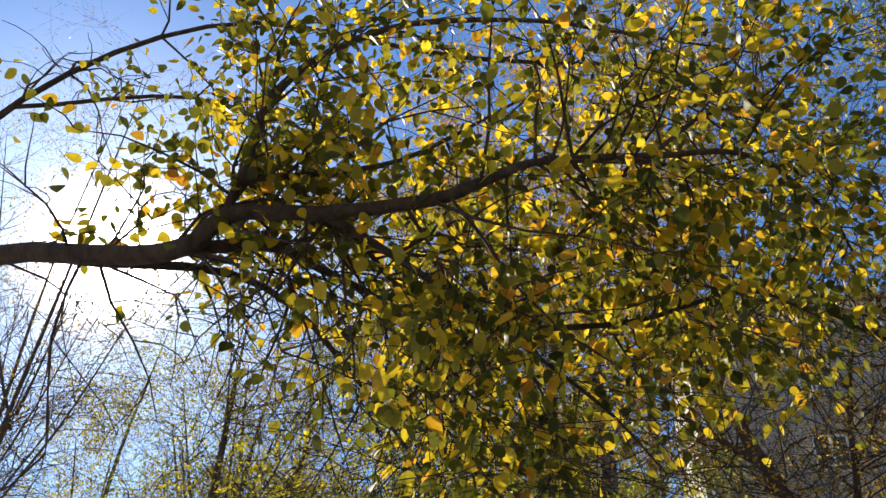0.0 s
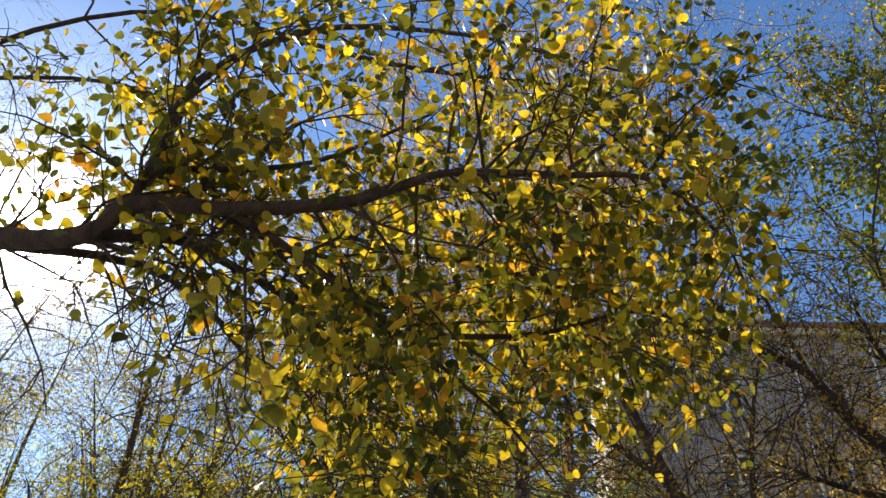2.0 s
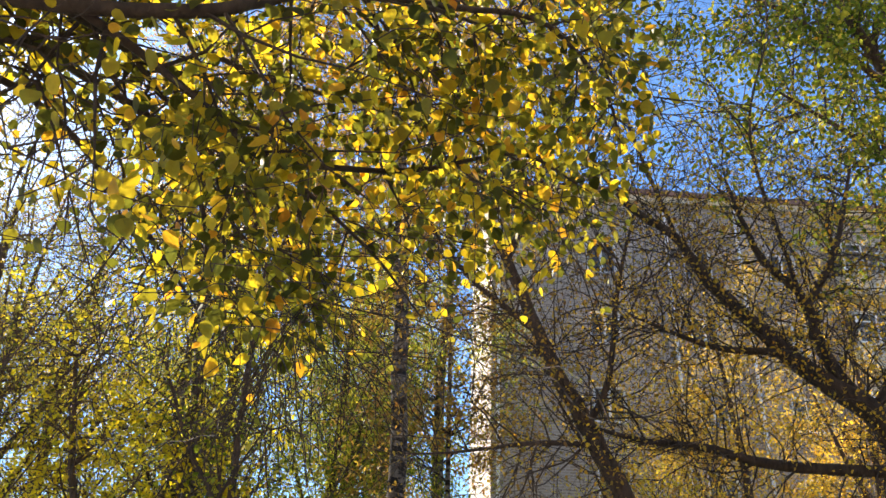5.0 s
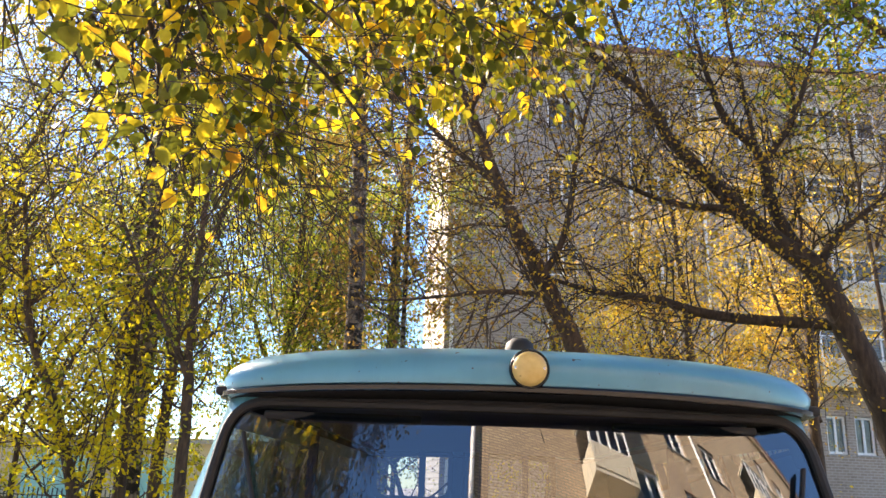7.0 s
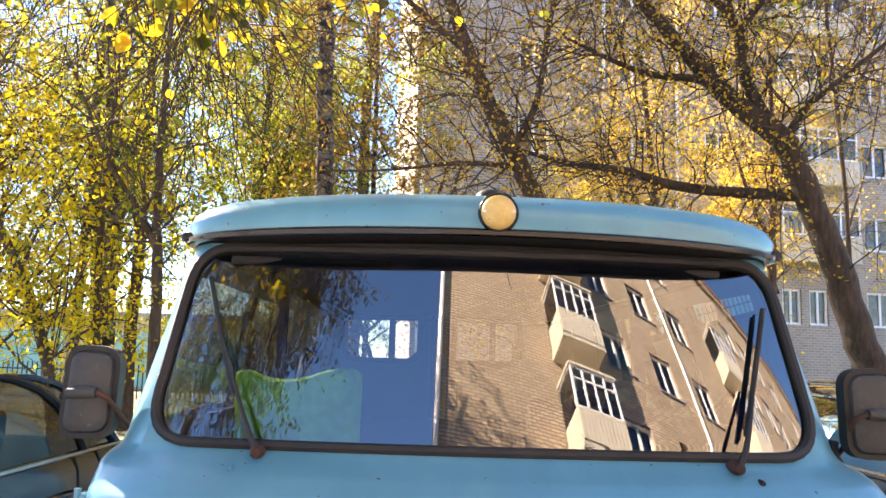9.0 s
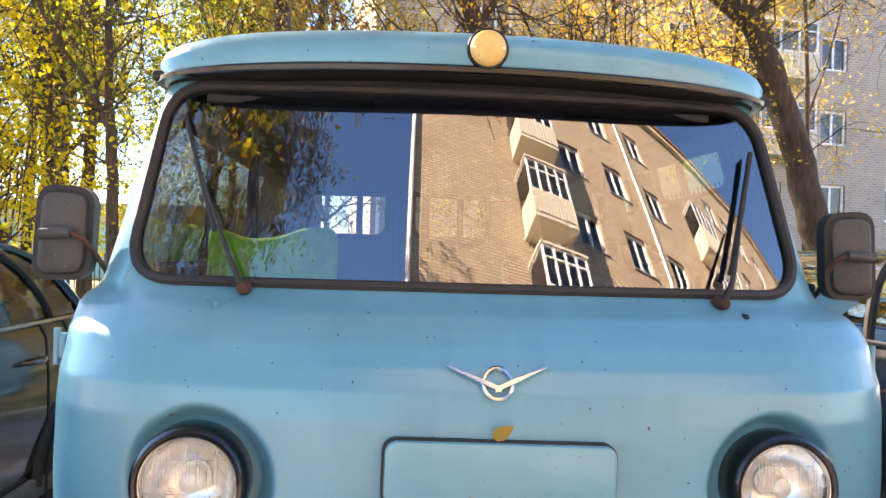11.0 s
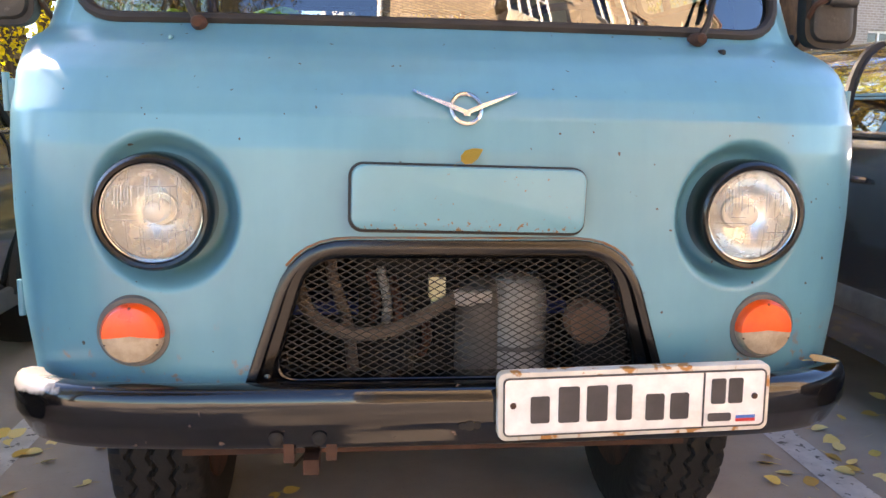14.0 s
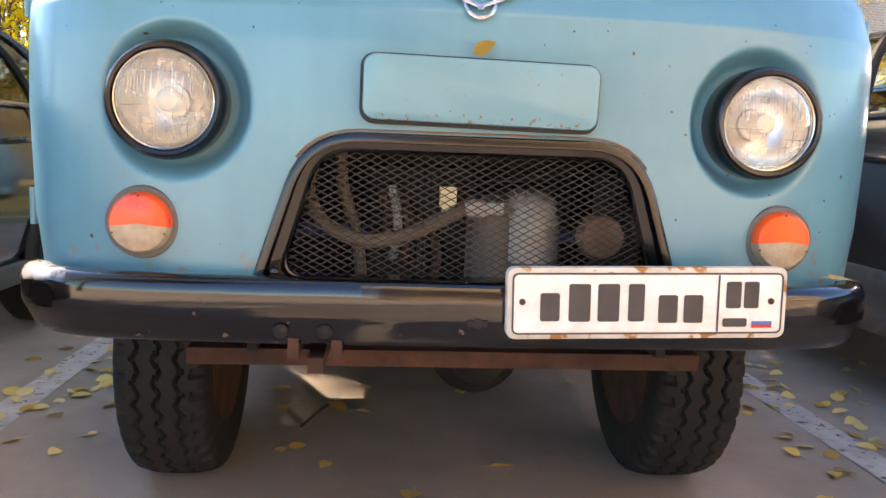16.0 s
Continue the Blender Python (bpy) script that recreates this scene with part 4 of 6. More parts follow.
# headlights: black bucket ring, reflector, bulb cap and ribbed lens
for s in (-1, 1):
    c = (s * HX, 0.0, HZ)
    hl = part("headlight", lathe([(0.109, 0.14), (0.111, 0.080), (0.110, 0.064), (0.107, 0.053), (0.101, 0.047), (0.095, 0.049), (0.0925, 0.056), (0.092, 0.075)], 48, "y", c, caps=False), BLACK_PAINT, van, "black-painted headlight rim")
    part("chrome_ring", lathe([(0.0925, 0.06), (0.0915, 0.054), (0.0895, 0.055), (0.089, 0.062)], 48, "y", c, caps=False), CHROME, hl)
    part("reflector", lathe([(0.092, 0.066), (0.085, 0.090), (0.065, 0.115), (0.04, 0.128), (0.0, 0.132)], 40, "y", c, caps=False), REFLECTOR, hl)
    part("lamp_socket", lathe([(0.0, 0.118), (0.030, 0.1185), (0.031, 0.126)], 24, "y", c), BULB, hl)
    part("bulb_shield", lathe([(0.0, 0.066), (0.012, 0.067), (0.019, 0.070), (0.0215, 0.077), (0.0215, 0.12)], 24, "y", c), BULB, hl)
    ribs = ([], [])
    rib_rng = random.Random(5)

    def rib(x0, z0, x1, z1, r):
        line = []
        for i in range(6):
            x, z = x0 + (x1 - x0) * i / 5, z0 + (z1 - z0) * i / 5
            v2 = (x * x + z * z) / 0.089 ** 2
            if v2 < 0.90:
                line.append((c[0] + x, 0.0615 - 0.022 * math.sqrt(max(0, 1 - v2 * 0.97)), c[2] + z))
        if len(line) > 1:
            tube(line, r, 5, data=ribs)
    for i in range(-13, 14):
        x = i * 0.0062
        if rib_rng.random() < 0.6:
            rib(x, rib_rng.uniform(0.0, 0.02), x, rib_rng.uniform(0.045, 0.08), rib_rng.uniform(0.0006, 0.0013))
        if rib_rng.random() < 0.4:
            rib(x, -rib_rng.uniform(0.012, 0.03), x, -rib_rng.uniform(0.05, 0.08), rib_rng.uniform(0.0006, 0.0012))
    for z, x0, x1 in ((-0.012, -0.078, -0.02), (0.0, -0.05, -0.022), (-0.045, -0.03, 0.04), (0.05, -0.04, 0.05), (-0.03, 0.02, 0.075)):
        rib(x0, z, x1, z, 0.0009)
    part("lens_ribs", ribs, RIBGLASS, hl).visible_shadow = False

    def lens_pt(u, v, c=c):
        r = 0.089 * v
        a = u * 2 * math.pi
        x, z = r * math.cos(a), r * math.sin(a)
        y = 0.062 - 0.022 * math.sqrt(max(0, 1 - v * v * 0.97))
        return (c[0] + x, y, c[2] + z)
    part("lens", sheet(lens_pt, 120, 26), HEADGLASS, hl, "ribbed clear glass lens").visible_shadow = False
    # turn signals: orange above, clear below
    tx, tz = s * 0.622, 0.789
    ts = part("turn_signal", lathe([(0.069, 0.12), (0.070, 0.080), (0.067, 0.069), (0.058, 0.067)], 36, "y", (tx, 0, tz)), GREYPLASTIC, van, "rubber base of the indicator lamp")
    for a0, a1, mt, nm, lb in ((0, math.pi, AMBER, "orange_lens", "orange plastic half lens"), (math.pi, 2 * math.pi, CLEARLENS, "clear_lens", "cloudy clear half lens")):
        prof = [(0.0585, 0.074), (0.0575, 0.055), (0.052, 0.047), (0.036, 0.043), (0.018, 0.041), (0.0, 0.0405)]
        part(nm, lathe(prof, 24, "y", (tx, 0, tz), (a0 - 0.12 * (1 if a0 == 0 else -1), a1 + 0.12 * (1 if a0 == 0 else -1)), caps=False), mt, ts, lb)
    for dx, dz in ((0.0, 0.050), (0.046, -0.018), (-0.046, -0.018)):
        part("screw", lathe([(0.0036, 0.056), (0.0036, 0.047), (0, 0.046)], 10, "y", (tx + dx, 0, tz + dz)), RUST, ts)

# blank panel on the nose, with its gasket
blank_pose = pose(0.006, 0.0, 1.052, 0, 0.9, 0)
part("panel_gasket", slab(round_rect(0.447, 0.129, 0.027), 0.024, 0.05, 0.003, pose(0.005, 0.0, 1.050, 0, 0.9, 0)), RUBBER, van)


def panel_paint():
    m, nt, p = material("blue_paint_rusting")
    _, base = noise_ramp(nt, 3.0, [(0.35, srgb(84, 139, 155)), (0.65, srgb(98, 151, 165))])
    n, _ = noise_ramp(nt, 95.0, [(0, (0, 0, 0, 1)), (1, (1, 1, 1, 1))], detail=4.0)
    tc = nt.nodes.new("ShaderNodeTexCoord")
    sp = nt.nodes.new("ShaderNodeSeparateXYZ")
    nt.links.new(tc.outputs["Object"], sp.inputs[0])
    low = nt.nodes.new("ShaderNodeMapRange")
    low.inputs["From Min"].default_value, low.inputs["From Max"].default_value = 1.022, 0.995
    low.inputs["To Max"].default_value = 0.12
    nt.links.new(sp.outputs["Z"], low.inputs["Value"])
    ad = nt.nodes.new("ShaderNodeMath")
    ad.operation = "ADD"
    nt.links.new(low.outputs[0], ad.inputs[0])
    nt.links.new(n.outputs["Fac"], ad.inputs[1])
    st = nt.nodes.new("ShaderNodeMapRange")
    st.inputs["From Min"].default_value, st.inputs["From Max"].default_value = 0.67, 0.72
    nt.links.new(ad.outputs[0], st.inputs["Value"])
    nt.links.new(mixed(nt, "MIX", st.outputs[0], base.outputs[0], srgb(118, 86, 54)), p.inputs["Base Color"])
    p.inputs["Roughness"].default_value = 0.3
    p.inputs["Coat Weight"].default_value = 0.3
    return m


part("blank_panel", slab(round_rect(0.438, 0.119, 0.023), 0.012, 0.045, 0.006, blank_pose), panel_paint(), van, "blue blanking panel with rust along its lower edge")
# winged ring badge
badge = part("badge", tube([(0.0275 * math.cos(a), front_y(0, 1.217 + 0.0275 * math.sin(a)) - 0.006, 1.217 + 0.0275 * math.sin(a)) for a in [2 * math.pi * i / 32 for i in range(32)]], 0.0045, 8, closed=True), CHROME, van, "chrome ring badge with two wings")
for s in (-1, 1):
    vs = [(s * -0.004, 0, -0.006), (s * 0.03, 0, 0.008), (s * 0.098, 0, 0.033), (s * 0.099, 0, 0.029), (s * 0.03, 0, -0.001), (s * -0.006, 0, -0.016)]
    n = len(vs)
    part("wing", ([(x, front_y(0, 1.219 + z) - 0.014 + 0.02 * abs(x), 1.219 + z) for x, _, z in vs] + [(x, front_y(0, 1.219 + z) - 0.004 + 0.02 * abs(x), 1.219 + z) for x, _, z in vs], [tuple(range(n)), tuple(range(n, 2 * n))[::-1]] + [(i, i + n, (i + 1) % n + n, (i + 1) % n) for i in range(n)]), CHROME, badge, smooth=False)

# grille: pressed black frame, wire mesh, and what lies behind it
def on_front(poly, d):
    return [(x, front_y(x, z) + d, z) for x, z in poly]


def grille_frame():
    loops = [on_front(grow_outline(GRILLE, 0.011), 0.003), on_front(grow_outline(GRILLE, 0.009), -0.006), on_front(grow_outline(GRILLE, 0.002), -0.010), on_front(grow_outline(GRILLE, -0.008), -0.009)]
    n = len(GRILLE)
    for f, d in ((0.35, 0.008), (0.8, 0.012), (0.95, 0.004), (1.0, 0.006), (1.0, 0.05)):
        loops.append([(a[0] + (b[0] - a[0]) * f, front_y(a[0], a[1]) + d, a[1] + (b[1] - a[1]) * f) for a, b in zip(GRILLE, GRILLE_IN)])
    return loft(loops, cap=False)


grille = part("grille_frame", grille_frame(), BLACK_PAINT, van, "black pressed-steel grille frame")
for x, z in ((-0.372, 0.702), (0.372, 0.702)):
    part("screw", lathe([(0.008, 0.06), (0.008, 0.048), (0, 0.046)], 10, "y", (x, 0, z)), BLACK_PAINT, grille)
crest = [(x, front_y(x, z) - 0.001, z) for x, z in grow_outline(GRILLE, 0.014) if z > 0.92]
part("rust_seam", tube(crest, 0.0026, 6), surface("rust_bloom", srgb(128, 84, 50), srgb(96, 110, 112), 16.0, 0.8, bump=0.3), grille, "line of rust along the grille's upper edge")
WIRE = surface("dull_wire", srgb(36, 35, 34), srgb(62, 60, 57), 20.0, 0.6, metal=0.3, bump=0.1)
strands = ([], [])
CW, CH = 0.0262, 0.0140
for sgn in (1, -1):
    for k in range(-60, 61):
        run = []
        for i in range(-160, 161):
            x = i * CW / 8
            z = 0.815 + sgn * x * CH / CW + k * CH
            if in_poly(x, z, GRILLE_IN):
                run.append((x, 0.070 + 0.0012 * sgn * math.sin(i * math.pi / 8), z))
        if len(run) > 3:
            tube(run[::2] + ([run[-1]] if len(run) % 2 == 0 else []), 0.00125, 4, data=strands)
part("wire_mesh", strands, WIRE, grille, "diamond wire mesh")
# bay walls coloured near-black to hold the shade behind the mesh
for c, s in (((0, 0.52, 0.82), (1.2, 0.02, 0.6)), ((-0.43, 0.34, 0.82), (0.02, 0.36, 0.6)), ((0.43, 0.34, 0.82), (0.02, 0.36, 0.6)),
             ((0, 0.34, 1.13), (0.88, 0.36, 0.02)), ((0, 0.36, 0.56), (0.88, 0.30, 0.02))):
    part("bay_panel", box_mesh(c, s), SHADE_BLACK, van, smooth=False)
part("hose", tube(spline([(-0.31, 0.22, 0.93), (-0.325, 0.20, 0.86), (-0.29, 0.17, 0.79), (-0.21, 0.155, 0.757), (-0.12, 0.155, 0.77), (-0.04, 0.17, 0.805), (0.0, 0.19, 0.825)], 40), 0.0145, 10), HOSE, van, "dusty rubber hose")
part("hose", tube(spline([(-0.262, 0.26, 0.96), (-0.255, 0.25, 0.86), (-0.225, 0.25, 0.76), (-0.21, 0.25, 0.64)], 20), 0.013, 10), HOSE, van)
part("hose", tube(spline([(-0.09, 0.30, 0.80), (-0.085, 0.29, 0.72), (-0.09, 0.28, 0.62)], 12), 0.012, 8), DARK, van)
part("canister", lathe([(0.0, 0.62), (0.066, 0.622), (0.070, 0.64), (0.070, 0.80), (0.067, 0.83), (0.055, 0.852), (0.03, 0.864), (0.0, 0.866)], 32, "z", (0.148, 0.27, 0.0)), GREYMETAL, van, "grey aluminium canister")
part("canister_band", lathe([(0.0715, 0.0), (0.073, 0.002), (0.073, 0.008), (0.0715, 0.010)], 32, "z", (0.148, 0.27, 0.70), caps=False), GREYPLASTIC, van)
part("canister_side", lathe([(0.0, 0.62), (0.052, 0.625), (0.056, 0.66), (0.054, 0.80), (0.045, 0.84), (0.02, 0.855), (0.0, 0.857)], 26, "z", (0.068, 0.262, 0.0)), GREYPLASTIC, van)
part("sensor", joined(box_mesh((-0.035, 0.20, 0.848), (0.034, 0.03, 0.042)), box_mesh((-0.035, 0.195, 0.822), (0.024, 0.024, 0.02))), PLATED, van, "yellowed plastic sensor", False)
part("fitting", joined(lathe([(0.016, -0.02), (0.02, 0.0), (0.02, 0.02), (0.014, 0.03)], 8, "x", (0.02, 0.19, 0.825)), lathe([(0.014, -0.02), (0.016, 0.02)], 8, "x", (0.06, 0.19, 0.827))), GREYMETAL, van, "metal hose fitting")
part("round_cap", lathe([(0.047, 0.2), (0.047, 0.160), (0.042, 0.153), (0.0, 0.150)], 32, "y", (0.287, 0, 0.775)), BROWNCAP, van, "round brown rubber cap")
for x, z0, z1 in ((-0.145, 0.70, 0.86), (-0.12, 0.70, 0.84), (-0.17, 0.74, 0.85), (-0.055, 0.66, 0.76)):
    part("engine_pipe", tube(spline([(x, 0.33, z0), (x + 0.01, 0.30, (z0 + z1) / 2), (x - 0.005, 0.33, z1)], 8), 0.011, 8), GREYMETAL if z1 > 0.85 else RUST, van)
part("engine_cable", tube(spline([(0.28, 0.30, 0.93), (0.2, 0.27, 0.90), (0.05, 0.3, 0.875), (-0.05, 0.32, 0.86)], 16), 0.006, 6), DARK, van)
# rough engine masses, the bay's shade likewise in their colour
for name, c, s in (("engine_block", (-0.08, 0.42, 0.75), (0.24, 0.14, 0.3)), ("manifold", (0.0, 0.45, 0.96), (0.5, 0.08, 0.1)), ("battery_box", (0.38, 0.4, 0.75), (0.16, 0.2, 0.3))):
    part(name, box_mesh(c, s), SHADE_BLACK, van, smooth=False)


# bumper
def bumper_mesh():
    plan = []
    for i in range(81):
        t = -1 + 2 * i / 80
        x = 0.866 * math.sin(t * math.pi / 2 * 0.995)
        q = abs(x) / 0.873
        y = -0.024 + 0.020 * q ** 2 + 0.25 * (1 - (1 - q ** 7) ** (1 / 3))
        plan.append(Vector((x - 0.010, y, 0)))
    prof = [(0.055, 0.698), (0.034, 0.703), (0.018, 0.701), (0.008, 0.695), (0.002, 0.684), (0.0, 0.672), (0.0, 0.634), (0.002, 0.627), (0.008, 0.616), (0.020, 0.590), (0.026, 0.579), (0.036, 0.573), (0.052, 0.572), (0.050, 0.585), (0.030, 0.60), (0.015, 0.63), (0.015, 0.68), (0.05, 0.69)]
    loops = []
    n = len(plan)
    for i, p in enumerate(plan):
        t = (plan[min(i + 1, n - 1)] - plan[max(0, i - 1)]).normalized()
        inw = Vector((-t.y, t.x, 0))
        e = min(i, n - 1 - i)
        k = 1 - 0.35 * max(0, 1 - e / 3) ** 2
        loops.append([(p.x + inw.x * d, p.y + inw.y * d, 0.646 + (z - 0.646) * k) for d, z in prof])
    vs, fs = loft(loops, True)
    fs.append(tuple(range(len(prof)))[::-1])
    return vs, fs


bump = part("bumper", bumper_mesh(), BUMPER, van, "black-painted steel bumper, scuffed at the ends")
for x in (-0.352, -0.272):
    part("bolt", lathe([(0.014, 0.0), (0.013, -0.008), (0.007, -0.013), (0.0, -0.014)], 14, "y", (x, -0.008, 0.604)), DARK, bump)
part("bolt_hole", joined(lathe([(0.010, -0.0015), (0.0, -0.002)], 14, "y", (0.010, -0.024, 0.627)), lathe([(0.007, -0.0015), (0.0, -0.002)], 12, "y", (-0.004, -0.024, 0.627)), lathe([(0.007, -0.0015), (0.0, -0.002)], 12, "y", (0.024, -0.024, 0.627))), DARK, bump)

# number plate: rusty white frame, plate, and plain bars for its characters
pp = pose(0.3225, -0.046, 0.6775, 0, -1.4, 0)
plate = part("number_plate", slab(round_rect(0.528, 0.133, 0.016), -0.004, 0.018, 0.004, pp), RUSTYWHITE, van, "white number plate in a rusty frame")
part("plate_face", slab(round_rect(0.505, 0.110, 0.009), -0.0065, 0.0, 0.001, pp), WHITEPLATE, plate)
edge_o, edge_i = round_rect(0.509, 0.114, 0.011), round_rect(0.503, 0.108, 0.009)
rr = ring_slab(edge_o, edge_i, -0.0075, 0.0)
part("plate_border", ([pp @ Vector(v) for v in rr[0]], rr[1]), CHAR, plate, smooth=False)
for x, w, z, h in ((-0.185, 0.036, -0.006, 0.052), (-0.130, 0.040, 0.002, 0.070), (-0.076, 0.040, 0.002, 0.070), (-0.024, 0.030, 0.002, 0.070), (0.036, 0.036, -0.010, 0.052), (0.084, 0.036, -0.010, 0.052), (0.160, 0.028, 0.016, 0.050), (0.194, 0.028, 0.016, 0.050), (0.164, 0.046, -0.036, 0.016)):
    part("plate_bar", slab([(x + a, z + b) for a, b in round_rect(w, h, 0.004, 3)], -0.0085, -0.006, 0.0, pp), CHAR, plate, smooth=False)
part("plate_divider", slab([(0.131 + a, b) for a, b in round_rect(0.003, 0.106, 0.001, 2)], -0.0085, -0.006, 0.0, pp), CHAR, plate, smooth=False)
for i, mt in enumerate((WHITEPLATE, FLAGBLUE, FLAGRED)):
    part("flag_stripe", slab([(0.216 + a, -0.030 - 0.0065 * i + b) for a, b in round_rect(0.038, 0.0062, 0.0005, 2)], -0.0085, -0.006, 0.0, pp), mt, plate, smooth=False)
for x in (-0.236, 0.232):
    part("screw", ([pp @ Vector(v) for v in lathe([(0.006, -0.005), (0.006, -0.009), (0.0, -0.011)], 12, "y", (x, 0, 0.004))[0]], lathe([(0.006, -0.005), (0.006, -0.009), (0.0, -0.011)], 12, "y", (x, 0, 0.004))[1]), RUST, plate)


# wheels
def tyre_mesh(R=0.388, W=0.225):
    """Carcass with zigzag grooves between the ribs and notched shoulders."""
    crown = [-0.45 + 0.90 * i / 54 for i in range(55)]
    prof = [(-0.46, 0.62), (-0.51, 0.70), (-0.53, 0.80), (-0.52, 0.88), (-0.49, 0.935)] + [(x, 1.0) for x in crown] + [(0.49, 0.935), (0.52, 0.88), (0.53, 0.80), (0.51, 0.70), (0.46, 0.62)]
    n = 320
    vs, fs = [], []
    for i in range(n):
        a = 2 * math.pi * i / n
        ph = (i % 8) / 8
        zig = 0.038 * (4 * abs(ph - 0.5) - 1)
        notch = (i % 8) in (0, 1, 2)
        for x, r in prof:
            k = r
            if r == 1.0:
                k -= 0.035 * (abs(x) / 0.45) ** 3.0
                if min(abs(x - c - zig) for c in (-0.23, 0.0, 0.23)) < 0.017:
                    k -= 0.036
                if abs(x) > 0.345 + zig * 0.5 and notch:
                    k -= 0.034
            elif r > 0.9 and notch:
                k -= 0.03
            vs.append((x * W, R * k * math.cos(a), R * k * math.sin(a)))
    m = len(prof)
    for i in range(n):
        j = (i + 1) % n
        for k in range(m - 1):
            fs.append((i * m + k, i * m + k + 1, j * m + k + 1, j * m + k))
    return vs, fs


tyre_data = tyre_mesh()
tyre_me = None
for x, y in ((-0.712, 0.87), (0.680, 0.87), (-0.712, 3.20), (0.680, 3.20)):
    w = thing("wheel", "", "")
    for k in ("label", "category"):
        if k in w:
            del w[k]
    w.parent = van
    w.location = (x, y, 0.381)
    if tyre_me is None:
        t = part("tyre", tyre_data, TYRE, w, "worn off-road tyre with zigzag tread")
        tyre_me = t.data
    else:
        t = new("tyre", tyre_me)
        t.parent = w
    s = 1 if x > 0 else -1
    part("rim", lathe([(0.242, -0.11), (0.236, -0.085), (0.205, -0.075), (0.20, -0.02), (0.12, 0.0), (0.10, 0.03), (0.06, 0.035), (0.0, 0.035)], 32, "x"), RUST, w).scale = (s, 1, 1)
    part("brake_drum", lathe([(0.0, -0.10), (0.15, -0.10), (0.16, -0.08), (0.16, -0.03)], 24, "x"), DARK, w).scale = (s, 1, 1)

# chassis parts that show under the bumper
part("front_axle", joined(tube([(-0.60, 0.90, 0.36), (-0.2, 0.90, 0.36), (0.57, 0.90, 0.36)], 0.045, 12), lathe([(0.0, -0.13), (0.09, -0.11), (0.14, -0.03), (0.14, 0.05), (0.08, 0.12), (0.0, 0.13)], 20, "y", (0.12, 0.90, 0.36))), DARK, van)
part("cross_rail", joined(box_mesh((-0.02, 0.22, 0.500), (1.10, 0.05, 0.035))), RUST, van, "rusty front cross rail", False)
for x in (-0.42, 0.36):
    part("frame_rail", box_mesh((x, 2.2, 0.56), (0.09, 3.9, 0.11)), DARK, van, smooth=False)
    part("leaf_spring", joined(*[tube(spline([(x * 1.12, 0.90 - l, 0.47), (x * 1.12, 0.90, 0.40 - 0.012 * k), (x * 1.12, 0.90 + l, 0.47)], 8), 0.018, 5) for k, l in ((0, 0.5), (1, 0.4), (2, 0.3))]), RUST, van)
    part("shackle", one_box((x * 1.12, 0.36, 0.50), (0.05, 0.04, 0.11), 0.01), RUST, van)
part("tow_bracket", joined(box_mesh((-0.33, 0.04, 0.575), (0.02, 0.08, 0.05)), box_mesh((-0.25, 0.04, 0.578), (0.02, 0.08, 0.05)), box_mesh((-0.29, 0.13, 0.53), (0.03, 0.22, 0.03))), RUST, van, smooth=False)
part("tie_rod", tube([(-0.6, 1.02, 0.36), (0.56, 1.02, 0.36)], 0.016, 8), DARK, van)
part("floor_pan", joined(box_mesh((0, 2.5, 0.66), (1.78, 3.5, 0.03)), box_mesh((0, 1.9, 0.60), (0.5, 2.2, 0.12))), DARK, van, smooth=False)
for s in (-1, 1):
    part("wheel_arch", sheet(lambda u, v, s=s: (s * (0.52 + 0.40 * v), 0.90 - 0.5 * math.cos(math.pi * (0.12 + 0.74 * u)), 0.36 + 0.5 * math.sin(math.pi * (0.12 + 0.74 * u))), 16, 4), DARK, van)

# two added boxes block low sun; the gap between shapes the ground patch
part("fuel_tank", one_box((-0.66, 1.595, 0.50), (0.42, 0.66, 0.28), 0.05), DARK, van)
part("tool_box", one_box((-0.66, 2.675, 0.48), (0.42, 0.85, 0.28), 0.04), DARK, van)
# gearbox and exhaust shapes added to keep sunlight off the ground beneath
part("gearbox", joined(tube([(0.0, 1.3, 0.50), (0.0, 1.8, 0.48), (0.0, 2.4, 0.46)], [0.16, 0.14, 0.10], 12), tube([(0.3, 0.9, 0.42), (0.32, 2.2, 0.40), (0.32, 3.2, 0.40)], 0.04, 8)), DARK, van)
part("sump", one_box((-0.05, 0.75, 0.50), (0.36, 0.6, 0.18), 0.04), DARK, van)

# sills added to darken the ground below, kept shallow for the sun patch
for s in (-1, 1):
    for y0, y1 in ((1.36, 2.74), (3.66, 4.26)):
        part("rocker_panel", one_box((s * 0.885, (y0 + y1) / 2, 0.585), (0.03, y1 - y0, 0.07), 0.01), PAINT, van)
part("rear_bumper", one_box((0, 4.36, 0.55), (1.70, 0.08, 0.14), 0.03), BLACK_PAINT, van)
part("rear_axle", tube([(-0.6, 3.2, 0.38), (-0.15, 3.2, 0.38), (0.0, 3.2, 0.38), (0.15, 3.2, 0.38), (0.57, 3.2, 0.38)], [0.05, 0.05, 0.15, 0.05, 0.05], 12), DARK, van)

# the tired springs let the upper body lean a little to one side
LEANING = {"front_panel", "body_side", "side_window", "roof", "gutter", "soffit", "headliner", "ceiling_panel", "end_cap", "windscreen", "windscreen_seal", "inner_seal", "shut_line", "sun_visor"}
for ob in list(van.children):
    if ob.name.split(".")[0] in LEANING:
        for v in ob.data.vertices:
            k = min(1.0, max(0.0, (v.co.z - 1.30) / 0.10))
            v.co.x -= 0.020 * k * k * (3 - 2 * k)

